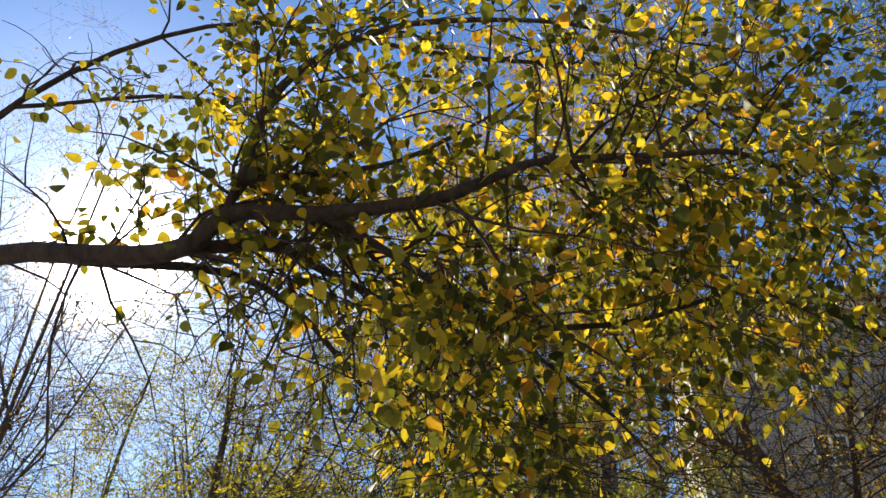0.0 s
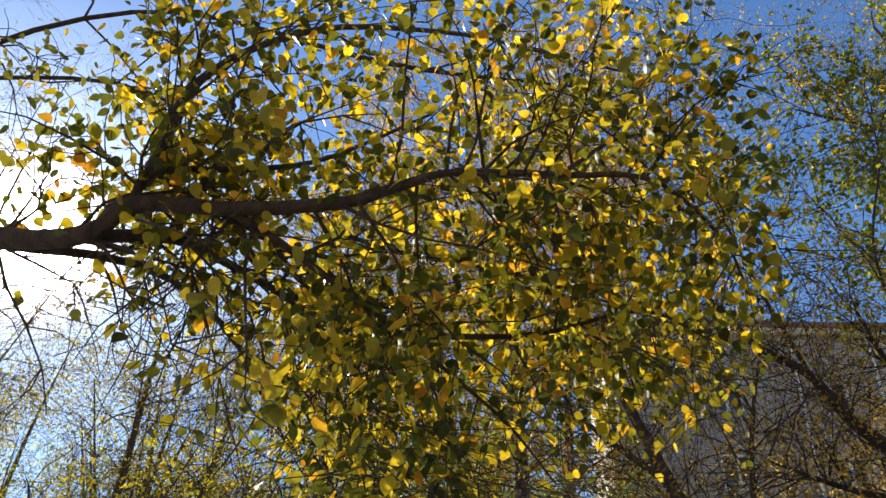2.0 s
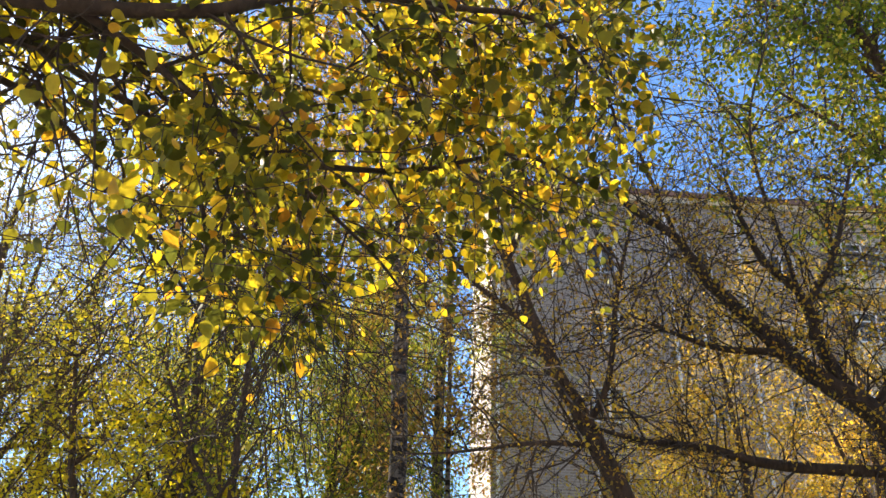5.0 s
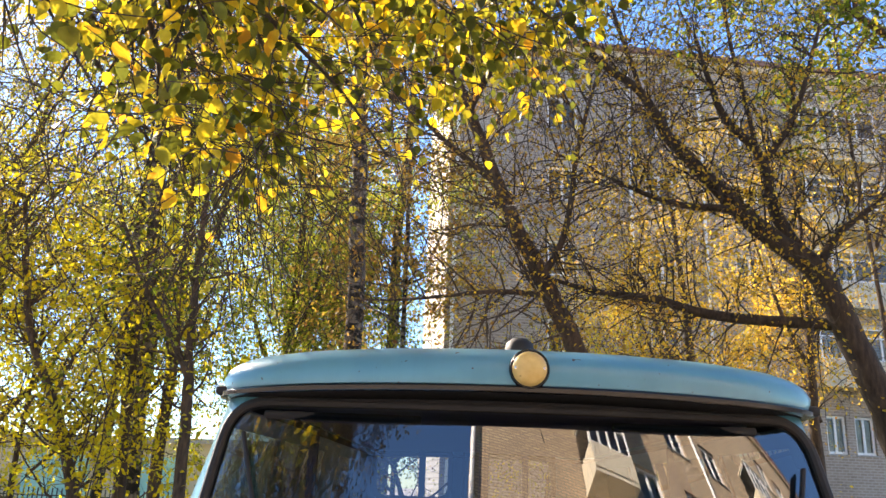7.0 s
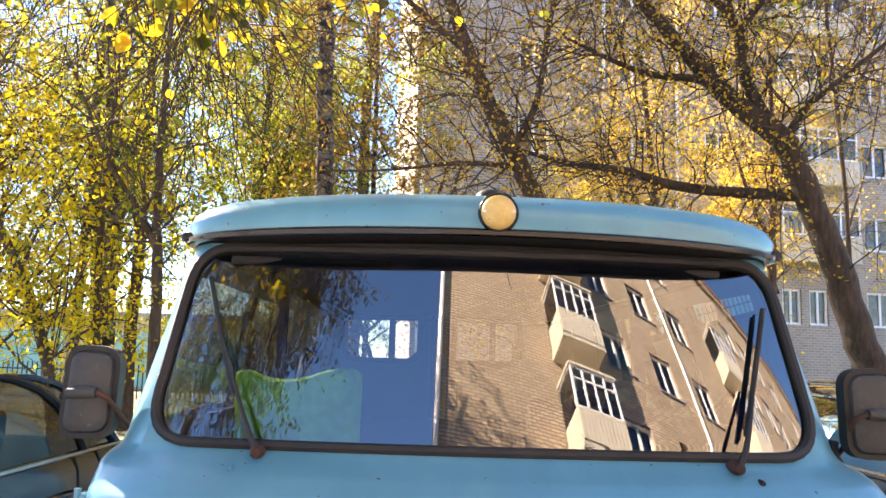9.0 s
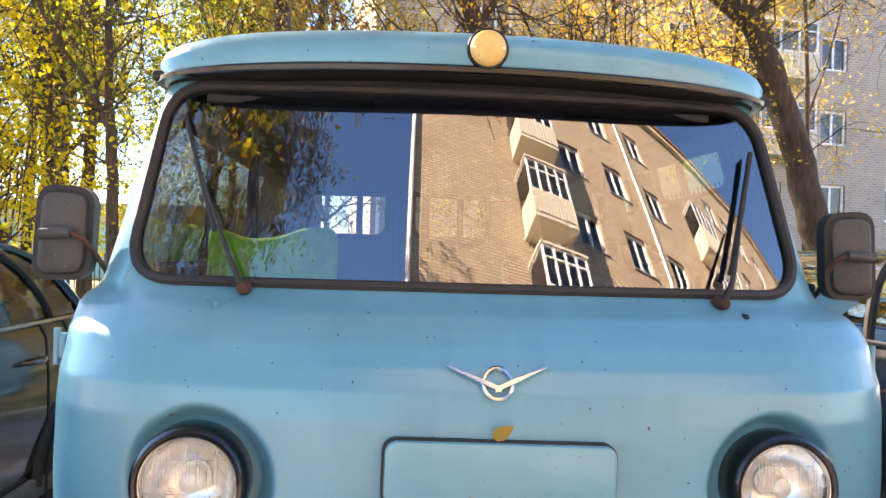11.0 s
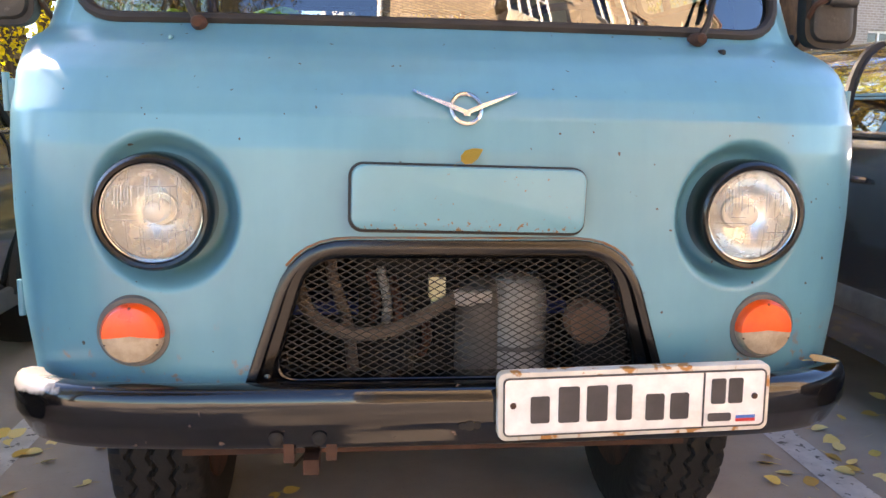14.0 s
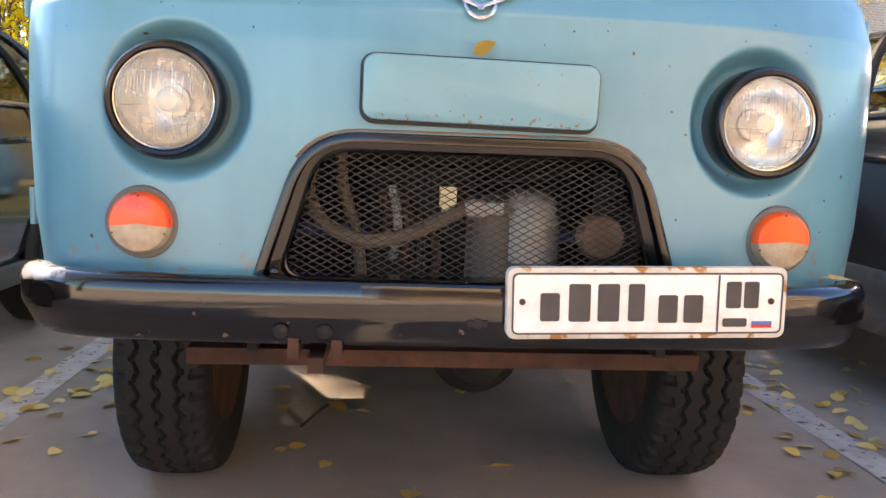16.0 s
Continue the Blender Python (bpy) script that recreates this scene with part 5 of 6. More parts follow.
# flaps and a drum added under the floor to cut light from behind
for x in (-0.73, 0.70):
    for y in (1.36, 3.68):
        part("mud_flap", one_box((x, y, 0.36), (0.30, 0.012, 0.40), 0.004), RUBBER, van)
part("silencer", tube([(0.18, 2.0, 0.40), (0.18, 2.05, 0.40), (0.18, 2.75, 0.40), (0.18, 2.8, 0.40)], [0.04, 0.11, 0.11, 0.04], 14), DARK, van)

# cab inside
part("dashboard", one_box((0, 0.55, 1.27), (1.60, 0.42, 0.14), 0.05), INTERIOR, van)
part("cab_floor", box_mesh((0, 1.2, 0.75), (1.7, 1.6, 0.03)), INTERIOR, van, smooth=False)
part("inner_side", joined(*[box_mesh((s * 0.84, 2.6, 1.08), (0.02, 3.1, 0.64)) for s in (-1, 1)]), INTERIOR, van, smooth=False)
part("partition", joined(box_mesh((0, 2.05, 1.02), (1.64, 0.03, 0.62)), box_mesh((-0.80, 2.05, 1.6), (0.04, 0.04, 0.6)), box_mesh((-0.05, 2.05, 1.6), (0.04, 0.04, 0.6)), box_mesh((0.78, 2.05, 1.6), (0.06, 0.04, 0.6))), INTERIOR, van, smooth=False)


def seat_back(x, w, z1, mat, nm, lb):
    vs = rounded([(x - w / 2, 0.8), (x + w / 2, 0.8), (x + w / 2 * 0.94, z1 - 0.02), (x + w * 0.15, z1 - 0.05), (x - w * 0.2, z1 - 0.03), (x - w / 2 * 0.94, z1)], [0.02, 0.02, 0.09, 0.1, 0.1, 0.06])
    sl = slab(vs, 1.32, 1.46, 0.03)
    part(nm, ([(a, b + (c - 0.9) * 0.2, c) for a, b, c in sl[0]], sl[1]), mat, van, lb)


green = rounded([(-0.84, 0.8), (-0.40, 0.8), (-0.395, 1.545), (-0.50, 1.545), (-0.60, 1.505), (-0.72, 1.495), (-0.84, 1.54)], [0.02, 0.02, 0.05, 0.04, 0.05, 0.06, 0.04])
part("passenger_seat", slab(green, 1.36, 1.50, 0.03), SEAT, van, "bright green seat cover")
seat_back(0.46, 0.5, 1.47, INTERIOR, "driver_seat", "blue seat")
part("engine_cover", one_box((0, 1.15, 0.98), (0.4, 1.1, 0.4), 0.06), INTERIOR, van)
wheel_m = Matrix.Translation((0.45, 0.80, 1.43)) @ pose(0, 0, 0, 28, 0, 0)
sw = part("steering_wheel", tube([wheel_m @ Vector((0.205 * math.cos(a), 0.205 * math.sin(a), 0)) for a in [2 * math.pi * i / 40 for i in range(40)]], 0.012, 8, closed=True), INTERIOR, van, "large thin blue steering wheel")
for a in (0.5, 2.64, 4.71):
    part("spoke", tube([wheel_m @ Vector((0, 0, -0.02)), wheel_m @ Vector((0.2 * math.cos(a), 0.2 * math.sin(a), 0))], 0.009, 6), INTERIOR, sw)


# ---- trees ----
def leaf_shape(kind):
    """Outline points (along, across, lift) of half a leaf, unit length."""
    return {"linden": [(0.0, 0.0, 0), (0.08, 0.28, 0.05), (0.32, 0.42, 0.09), (0.62, 0.34, 0.07), (0.86, 0.14, 0.03), (1.0, 0.0, -0.04)],
            "birch": [(0.0, 0.0, 0), (0.2, 0.3, 0.04), (0.6, 0.24, 0.04), (1.0, 0.0, -0.04)],
            "small": [(0.0, 0.0, 0), (0.4, 0.26, 0.04), (1.0, 0.0, -0.03)]}[kind]


def add_leaf(data, p, d, up, size, kind, rng):
    """One folded leaf at p, pointing along d."""
    vs, fs = data
    d = d.normalized()
    side = d.cross(up)
    side = side.normalized() if side.length > 1e-4 else d.orthogonal().normalized()
    nrm = side.cross(d)
    half = leaf_shape(kind)
    o = len(vs)
    w = rng.uniform(0.85, 1.1)
    curl = rng.uniform(-0.12, 0.05)
    mid = []
    for a, b, l in half:
        mid.append(p + (d * a + nrm * (curl * a * a)) * size)
    vs.extend(mid)
    k = len(half)
    for s in (1, -1):
        q = len(vs)
        for a, b, l in half[1:-1]:
            vs.append(p + (d * a + side * (s * b * w) + nrm * (l + curl * a * a)) * size)
        m = len(half) - 2
        for i in range(m - 1):
            f = (o + 1 + i, o + 2 + i, q + i + 1, q + i)
            fs.append(f if s > 0 else f[::-1])
        f = (o, o + 1, q)
        fs.append(f if s > 0 else f[::-1])
        f = (o + k - 2, o + k - 1, q + m - 1)
        fs.append(f if s > 0 else f[::-1])


def bough(start, d, length, r, rng, wood, tips, depth, droop, wander, sides=5, kids=3, spread=0.8):
    """A crooked branch with its own side branches; ends are gathered in tips."""
    n = max(4, int(length / 0.22))
    n = min(n, 9)
    pts = [start.copy()]
    d = d.normalized()
    for i in range(n):
        d = (d + Vector((rng.gauss(0, wander), rng.gauss(0, wander), rng.gauss(0, wander) - droop)))
        d.normalize()
        pts.append(pts[-1] + d * (length / n))
    tube(pts, [max(0.0016, r * (1 - 0.8 * i / n)) for i in range(n + 1)], sides, data=wood)
    if depth == 0:
        for i in range(1, n + 1):
            tips.append((pts[i], (pts[i] - pts[i - 1]).normalized()))
        return
    for k in range(kids):
        i = rng.randint(max(1, n // 4), n)
        a = (pts[i] - pts[i - 1]).normalized()
        q = a.orthogonal().normalized()
        q.rotate(Matrix.Rotation(rng.uniform(0, 6.28), 3, a))
        bough(pts[i], a * (1 - spread * 0.5) + q * spread, length * rng.uniform(0.4, 0.65), r * 0.5, rng, wood, tips, depth - 1, droop, wander, 4 if depth > 1 else 3, kids, spread)


def tree(name, label, limbs, bark, leaf, seed, boughs=20, blen=1.4, depth=2, leaves=4000, size=0.06, kind="small", droop=0.02, wander=0.18, kids=3, zmin=2.0, spread=0.8, hang=0.5, keep=None, single=0, box_near=None, bough_r=0.02, scatter=0.05, lname="crown", up_bias=0.2):
    """limbs: lists of (x, y, z, radius); the first is the trunk. Boughs sprout along them above zmin."""
    rng = random.Random(seed)
    x, y = limbs[0][0][0], limbs[0][0][1]
    t = thing(name, label, "tree")
    tips, wood = [], ([], [])
    sites = []
    for k, lim in enumerate(limbs):
        pts = [Vector(p[:3]) for p in lim]
        m = max(8, 4 * len(pts))
        line = spline(pts, m)
        rad = []
        for i in range(m):
            u = i / (m - 1) * (len(lim) - 1)
            a = min(int(u), len(lim) - 2)
            rad.append(lim[a][3] + (lim[a + 1][3] - lim[a][3]) * (u - a))
        line = [p + Vector((rng.gauss(0, 0.12), rng.gauss(0, 0.12), 0)) * r for p, r in zip(line, rad)]
        if lim[0][2] < 0.05:
            rad[0] *= 1.5
            line[0].z = -0.05
        part("trunk" if k == 0 else "limb", tube(line, rad, 10), bark, t)
        for i in range(1, m):
            if line[i].z > zmin:
                sites.append((line[i], (line[i] - line[i - 1]).normalized(), rad[i]))
    for k in range(boughs):
        p, a, r = sites[int(rng.random() ** 0.8 * len(sites))] if k >= len(limbs) else sites[-1]
        q = a.orthogonal().normalized()
        q.rotate(Matrix.Rotation(rng.uniform(0, 6.28), 3, a))
        bough(p, a * 0.45 + q + Vector((0, 0, up_bias)), blen * rng.uniform(0.6, 1.25), min(r * 0.6, bough_r), rng, wood, tips, depth, droop, wander, 5, kids, spread)
    tw = part("branchwork", wood, bark, t)
    tw["kind"] = "stuff"
    crown = ([], [])
    singles = 0
    n = 0
    order = list(range(len(tips)))
    rng.shuffle(order)
    chosen = 0
    while n < leaves and tips:
        p, a = tips[order[n % len(tips)]]
        n += 1
        d = a * 0.5 + Vector((rng.gauss(0, 0.6), rng.gauss(0, 0.6), rng.gauss(0, 0.5) - hang))
        pos = p + Vector((rng.gauss(0, scatter), rng.gauss(0, scatter), rng.gauss(0, scatter)))
        if keep and not keep(pos):
            continue
        up = Vector((rng.gauss(0, 0.6), rng.gauss(0, 0.6), 1))
        sz = size * rng.uniform(0.65, 1.25)
        if singles < single and box_near(pos):
            one = ([], [])
            add_leaf(one, Vector((0, 0, 0)), d, up, sz, kind, rng)
            lf = part("leaf", one, leaf, t)
            lf.location = pos
            singles += 1
        else:
            add_leaf(crown, pos, d, up, sz, kind, rng)
    if crown[0]:
        c = part(lname, crown, leaf, t)
        c["kind"] = "stuff"
    return t


# linden that hangs over the van
near = [[(-4.6, 0.3, 0.0, 0.2), (-4.45, 0.2, 1.4, 0.17), (-4.1, 0.05, 2.7, 0.14), (-3.5, -0.1, 3.3, 0.0578), (-2.54, -0.1, 3.28, 0.0374), (-2.11, -0.12, 3.19, 0.034), (-1.75, -0.12, 3.14, 0.0313), (-1.60, -0.12, 3.25, 0.0272), (-1.34, -0.1, 3.22, 0.0231), (-0.96, -0.04, 3.24, 0.0204), (-0.83, 0.05, 3.36, 0.0177), (-0.68, 0.22, 3.56, 0.0136), (-0.40, 0.45, 3.70, 0.0082), (-0.05, 0.7, 3.74, 0.0041)],
        [(-1.80, -0.12, 3.15, 0.024), (-1.62, 0.05, 3.26, 0.022), (-1.64, 0.3, 3.41, 0.020), (-1.67, 0.6, 3.54, 0.018), (-1.52, 0.8, 3.51, 0.015), (-1.40, 0.85, 3.39, 0.012), (-1.28, 0.9, 3.15, 0.009), (-1.24, 0.92, 2.97, 0.005)],
        [(-1.52, 0.8, 3.51, 0.011), (-1.37, 0.85, 3.5, 0.009), (-1.23, 0.9, 3.41, 0.007), (-1.12, 0.95, 3.26, 0.004)],
        [(-1.33, -0.08, 3.22, 0.013), (-1.34, 0.25, 3.37, 0.011), (-1.29, 0.45, 3.33, 0.009), (-1.18, 0.6, 3.27, 0.007), (-1.06, 0.7, 3.22, 0.004)],
        [(-1.62, -0.11, 3.22, 0.0177), (-1.60, -0.1, 3.40, 0.015), (-1.42, 0.0, 3.48, 0.0122), (-1.15, 0.15, 3.62, 0.0088), (-0.8, 0.3, 3.95, 0.0054)],
        [(-1.30, -0.1, 3.22, 0.015), (-1.15, 0.1, 3.18, 0.0122), (-0.9, 0.5, 3.10, 0.0095), (-0.62, 0.85, 2.95, 0.0061), (-0.45, 1.05, 2.78, 0.0034)],
        [(-3.7, 0.0, 3.1, 0.03), (-3.2, 0.1, 4.4, 0.016), (-2.3, 0.35, 5.0, 0.011), (-1.2, 0.8, 4.9, 0.0136), (-0.3, 1.2, 5.0, 0.0068)],
        [(-3.2, 0.1, 4.4, 0.012), (-2.4, 0.6, 4.7, 0.009), (-1.5, 1.1, 4.1, 0.0136), (-0.6, 1.5, 4.0, 0.0082), (0.2, 1.8, 3.8, 0.0041)],
        [(-2.3, -0.11, 3.22, 0.0204), (-1.9, 0.5, 3.45, 0.015), (-1.75, 1.2, 3.35, 0.0109), (-1.65, 1.9, 3.15, 0.0068), (-1.5, 2.5, 3.0, 0.0034)]]
near += [[(-0.68, 0.22, 3.56, 0.016), (-0.35, 0.50, 3.75, 0.013), (0.0, 0.7, 3.85, 0.010), (0.22, 0.8, 3.62, 0.007), (0.28, 0.85, 3.45, 0.004)],
         [(-0.9, 0.5, 3.10, 0.012), (-0.5, 0.8, 3.25, 0.010), (-0.1, 0.85, 3.35, 0.007), (0.12, 0.9, 3.25, 0.004)],
         [(-1.6, -0.1, 3.4, 0.022), (-1.7, 0.1, 4.1, 0.018), (-1.36, 0.3, 4.58, 0.014), (-0.8, 0.6, 4.8, 0.010), (-0.43, 0.8, 4.83, 0.008), (0.16, 0.9, 4.60, 0.004)],
         [(-0.35, 0.5, 3.75, 0.010), (-0.1, 0.75, 4.15, 0.008), (0.2, 0.95, 4.3, 0.005)],
         [(-1.18, 0.6, 3.27, 0.007), (-1.06, 0.55, 2.95, 0.005), (-0.98, 0.5, 2.62, 0.004), (-0.95, 0.5, 2.46, 0.0025)],
         [(-1.28, 0.9, 3.15, 0.006), (-1.15, 0.7, 2.85, 0.004), (-1.08, 0.55, 2.55, 0.0025)],
         [(-0.9, 0.5, 3.10, 0.006), (-0.76, 0.5, 2.85, 0.004), (-0.72, 0.5, 2.62, 0.0025)]]
tree("linden_tree", "linden tree with yellowing leaves hanging over the van", near, BARKDARK, LEAF_NEAR, 3, boughs=350, blen=0.62, depth=1, leaves=19000, size=0.047, kind="linden", droop=0.08, wander=0.2, kids=5, zmin=2.6, hang=0.8,
     keep=lambda p: p.x > -2.6 and p.z > (2.44 if -1.2 < p.x < -0.66 and p.y < 0.75 else 2.70) + max(0.0, p.x + 0.9) * 0.46 and p.x < 0.40 and not (p.x < -1.65 and p.z < 3.35) and not (p.x < -0.85 and p.y > 0.25 and p.z < 3.75 and noise.noise(p * 31.0) > -0.06) and not (-2.0 < p.x < -1.1 and p.y < 0.7 and p.z < 3.22 and noise.noise(p * 31.0) > -0.2), single=300, box_near=lambda p: p.y < 0.9 and p.x > -1.4 and p.z < 3.7, bough_r=0.007, scatter=0.05, up_bias=0.05)

# leaning tree behind the van
lean = [[(2.05, 8.0, 0.0, 0.17), (1.75, 8.0, 1.9, 0.14), (1.26, 8.0, 3.21, 0.125), (0.84, 8.0, 4.08, 0.115), (0.46, 8.0, 4.88, 0.10), (0.24, 8.0, 5.4, 0.09), (-0.19, 8.0, 6.52, 0.07), (-0.68, 8.0, 7.75, 0.05), (-1.1, 8.1, 9.4, 0.03)],
        [(0.26, 8.0, 5.38, 0.05), (-0.25, 7.9, 5.75, 0.04), (-0.70, 7.8, 6.15, 0.03), (-1.2, 7.7, 6.8, 0.015)],
        [(0.80, 8.0, 4.15, 0.05), (1.1, 7.9, 4.8, 0.04), (1.25, 7.8, 5.9, 0.03), (1.6, 7.7, 7.2, 0.012)],
        [(0.9, 8.0, 3.95, 0.04), (0.2, 7.9, 3.95, 0.03), (-0.8, 7.8, 3.8, 0.015), (-1.5, 7.7, 3.75, 0.008)],
        [(-0.15, 8.0, 6.4, 0.05), (0.3, 8.1, 7.6, 0.04), (0.6, 8.1, 9.2, 0.02)]]
tree("leaning_tree", "leaning dark tree with thin twigs and fading leaves", lean, BARK, LEAF_BROWN, 5, boughs=165, blen=1.6, depth=2, leaves=12000, size=0.055, kind="birch", droop=0.0, wander=0.22, kids=4, zmin=3.3, hang=0.4, bough_r=0.013)

# stout crooked tree beside it, with one long low limb
stout = [[(5.15, 7.5, 0.0, 0.24), (4.95, 7.5, 1.2, 0.20), (4.82, 7.5, 1.81, 0.18), (4.50, 7.5, 2.82, 0.165), (4.22, 7.5, 3.60, 0.155), (3.92, 7.5, 4.26, 0.14), (3.40, 7.5, 4.66, 0.115), (2.82, 7.5, 5.28, 0.09), (2.30, 7.5, 5.9, 0.07), (1.98, 7.5, 6.48, 0.055), (1.43, 7.5, 6.96, 0.045), (0.93, 7.5, 7.79, 0.025)],
         [(4.16, 7.6, 3.62, 0.075), (3.35, 7.75, 3.67, 0.065), (2.67, 7.8, 3.75, 0.06), (2.13, 7.8, 3.90, 0.05), (1.38, 7.8, 3.98, 0.035), (0.6, 7.8, 4.2, 0.015)],
         [(3.90, 7.5, 4.28, 0.09), (3.60, 7.5, 4.75, 0.08), (3.49, 7.5, 5.16, 0.07), (3.37, 7.5, 5.72, 0.055), (2.98, 7.5, 6.22, 0.045), (2.7, 7.5, 7.3, 0.02)],
         [(3.95, 7.5, 4.2, 0.06), (4.15, 7.4, 4.6, 0.045), (4.6, 7.3, 5.0, 0.035), (5.4, 7.2, 5.7, 0.02), (6.1, 7.1, 6.6, 0.01)],
         [(3.5, 7.5, 4.6, 0.06), (3.0, 7.4, 4.9, 0.05), (2.2, 7.3, 4.95, 0.035), (1.3, 7.2, 5.3, 0.015)],
         [(3.42, 7.5, 5.5, 0.05), (3.9, 7.5, 6.3, 0.04), (4.3, 7.5, 7.5, 0.02)],
         [(2.0, 7.5, 6.45, 0.03), (1.5, 7.6, 8.5, 0.02), (1.15, 7.7, 11.0, 0.012), (1.5, 7.8, 13.8, 0.005)],
         [(3.37, 7.5, 5.72, 0.03), (3.1, 7.5, 8.0, 0.02), (3.6, 7.5, 9.9, 0.012), (3.7, 7.5, 11.8, 0.005)]]
tree("old_tree", "stout crooked old tree with bare twigs and sparse yellow leaves", stout, BARKDARK, LEAF_GOLD, 9, boughs=300, blen=1.6, depth=2, leaves=18000, size=0.047, kind="birch", droop=0.01, wander=0.24, kids=4, zmin=2.6, hang=0.4, bough_r=0.011)

# birches
def birch(x, y, h, r, seed, leafm=None, leaves=3500, dx=0.0, boughs=48, blen=2.0, lb="birch with dark-furrowed trunk and thin hanging twigs", size=0.07):
    limbs = [[(x, y, 0.0, r), (x + dx * 0.2 + 0.05, y, h * 0.25, r * 0.92), (x + dx * 0.5 - 0.05, y, h * 0.5, r * 0.75), (x + dx * 0.8, y, h * 0.75, r * 0.5), (x + dx, y, h, r * 0.12)]]
    return tree("birch_tree", lb, limbs, BIRCHBARK, leafm or LEAF_BIRCH, seed, boughs=boughs, blen=blen, depth=2, leaves=leaves, size=size, kind="small", droop=0.07, wander=0.15, kids=4, zmin=h * 0.25, hang=0.8, bough_r=0.025)


tree("birch_tree", "tall birch with dark-furrowed trunk and fading brown leaves", [[(-2.05, 12.0, 0.0, 0.17), (-2.02, 12.0, 4.0, 0.155), (-2.2, 12.0, 8.5, 0.125), (-2.4, 12.0, 13.0, 0.08), (-2.7, 12.0, 19.5, 0.02)],
      [(-2.25, 12.0, 9.0, 0.06), (-1.0, 12.2, 12.6, 0.045), (0.5, 12.4, 16.6, 0.015)], [(-2.3, 12.0, 10.0, 0.06), (-3.6, 12.0, 13.6, 0.04), (-4.6, 12.0, 17.6, 0.015)], [(-2.4, 12.0, 12.0, 0.05), (-1.5, 12.0, 15.0, 0.03), (-0.9, 12.0, 18.6, 0.012)], [(-2.2, 12.0, 8.6, 0.05), (-3.8, 12.1, 10.6, 0.035), (-5.4, 12.2, 13.4, 0.012)]],
     BIRCHBARK, LEAF_BROWN, 11, boughs=170, blen=2.2, depth=2, leaves=30000, size=0.10, kind="small", droop=0.05, wander=0.16, kids=4, zmin=6.6, hang=0.7, bough_r=0.014, scatter=0.1)
birch(-1.55, 16.0, 19.0, 0.06, 15, LEAF_BROWN, 16000, dx=0.2, size=0.11, boughs=70)
birch(-4.75, 10.2, 12.0, 0.10, 12, LEAF_GREEN, 2600, dx=-0.6)
birch(-5.9, 11.5, 12.0, 0.09, 13, LEAF_YELLOW, 3200, dx=0.3)
birch(-2.1, 19.0, 16.0, 0.17, 14, LEAF_GREEN, 4200, dx=0.4, size=0.09)

# forked stems and maples on the lawn
tree("maple_tree", "slim forked maple with yellow-green leaves", [[(-3.5, 8.5, 0.0, 0.085), (-3.54, 8.5, 2.12, 0.07), (-3.59, 8.5, 2.85, 0.065), (-3.63, 8.5, 3.41, 0.05), (-3.65, 8.5, 5.06, 0.04), (-3.6, 8.5, 7.0, 0.015)],
     [(-3.59, 8.5, 2.85, 0.05), (-3.85, 8.5, 3.35, 0.042), (-4.28, 8.5, 3.98, 0.035), (-4.9, 8.5, 5.3, 0.015)]], BARK, LEAF_GREEN, 21, boughs=40, blen=1.4, depth=2, leaves=2400, size=0.07, kind="birch", zmin=2.2, bough_r=0.018)
tree("maple_tree", "slim curved maple with bright yellow leaves", [[(-4.55, 8.5, 0.0, 0.09), (-4.7, 8.5, 0.8, 0.08), (-4.83, 8.5, 1.45, 0.075), (-5.24, 8.5, 2.49, 0.06), (-5.75, 8.5, 3.49, 0.045), (-6.1, 8.5, 5.2, 0.02)]], BARK, LEAF_YELLOW, 22, boughs=44, blen=1.3, depth=2, leaves=3000, size=0.085, kind="birch", zmin=1.0, bough_r=0.018)
tree("maple_tree", "slim young maple with bright yellow leaves", [[(-4.35, 9.2, 0.0, 0.06), (-4.55, 9.2, 2.0, 0.05), (-4.6, 9.2, 4.2, 0.035), (-4.5, 9.2, 6.5, 0.012)]], BARK, LEAF_YELLOW, 23, boughs=34, blen=1.2, depth=2, leaves=2400, size=0.09, kind="birch", zmin=1.0, bough_r=0.014)


def round_tree(nm, lb, x, y, h, leafm, seed, leaves=4500, size=0.12, boughs=40, blen=2.2, zmin=1.2, r=0.14, br=0.018):
    rr = random.Random(seed)
    limbs = [[(x, y, 0, r), (x + rr.uniform(-.2, .2), y, h * 0.3, r * 0.85), (x + rr.uniform(-.4, .4), y + rr.uniform(-.3, .3), h * 0.65, r * 0.5), (x + rr.uniform(-.5, .5), y, h, r * 0.1)]]
    for k in range(4):
        a = rr.uniform(0, 6.28)
        z0 = h * rr.uniform(0.2, 0.5)
        limbs.append([(x, y, z0, r * 0.45), (x + 0.8 * math.cos(a), y + 0.8 * math.sin(a), z0 + h * 0.12, r * 0.35), (x + 1.7 * math.cos(a), y + 1.7 * math.sin(a), z0 + h * 0.33, r * 0.1)])
    return tree(nm, lb, limbs, BARK, leafm, seed, boughs=boughs, blen=blen, depth=2, leaves=int(leaves * 1.6), size=size * 0.63, kind="small" if y > 11 else "birch", zmin=zmin, wander=0.2, kids=4, bough_r=br, scatter=0.12)


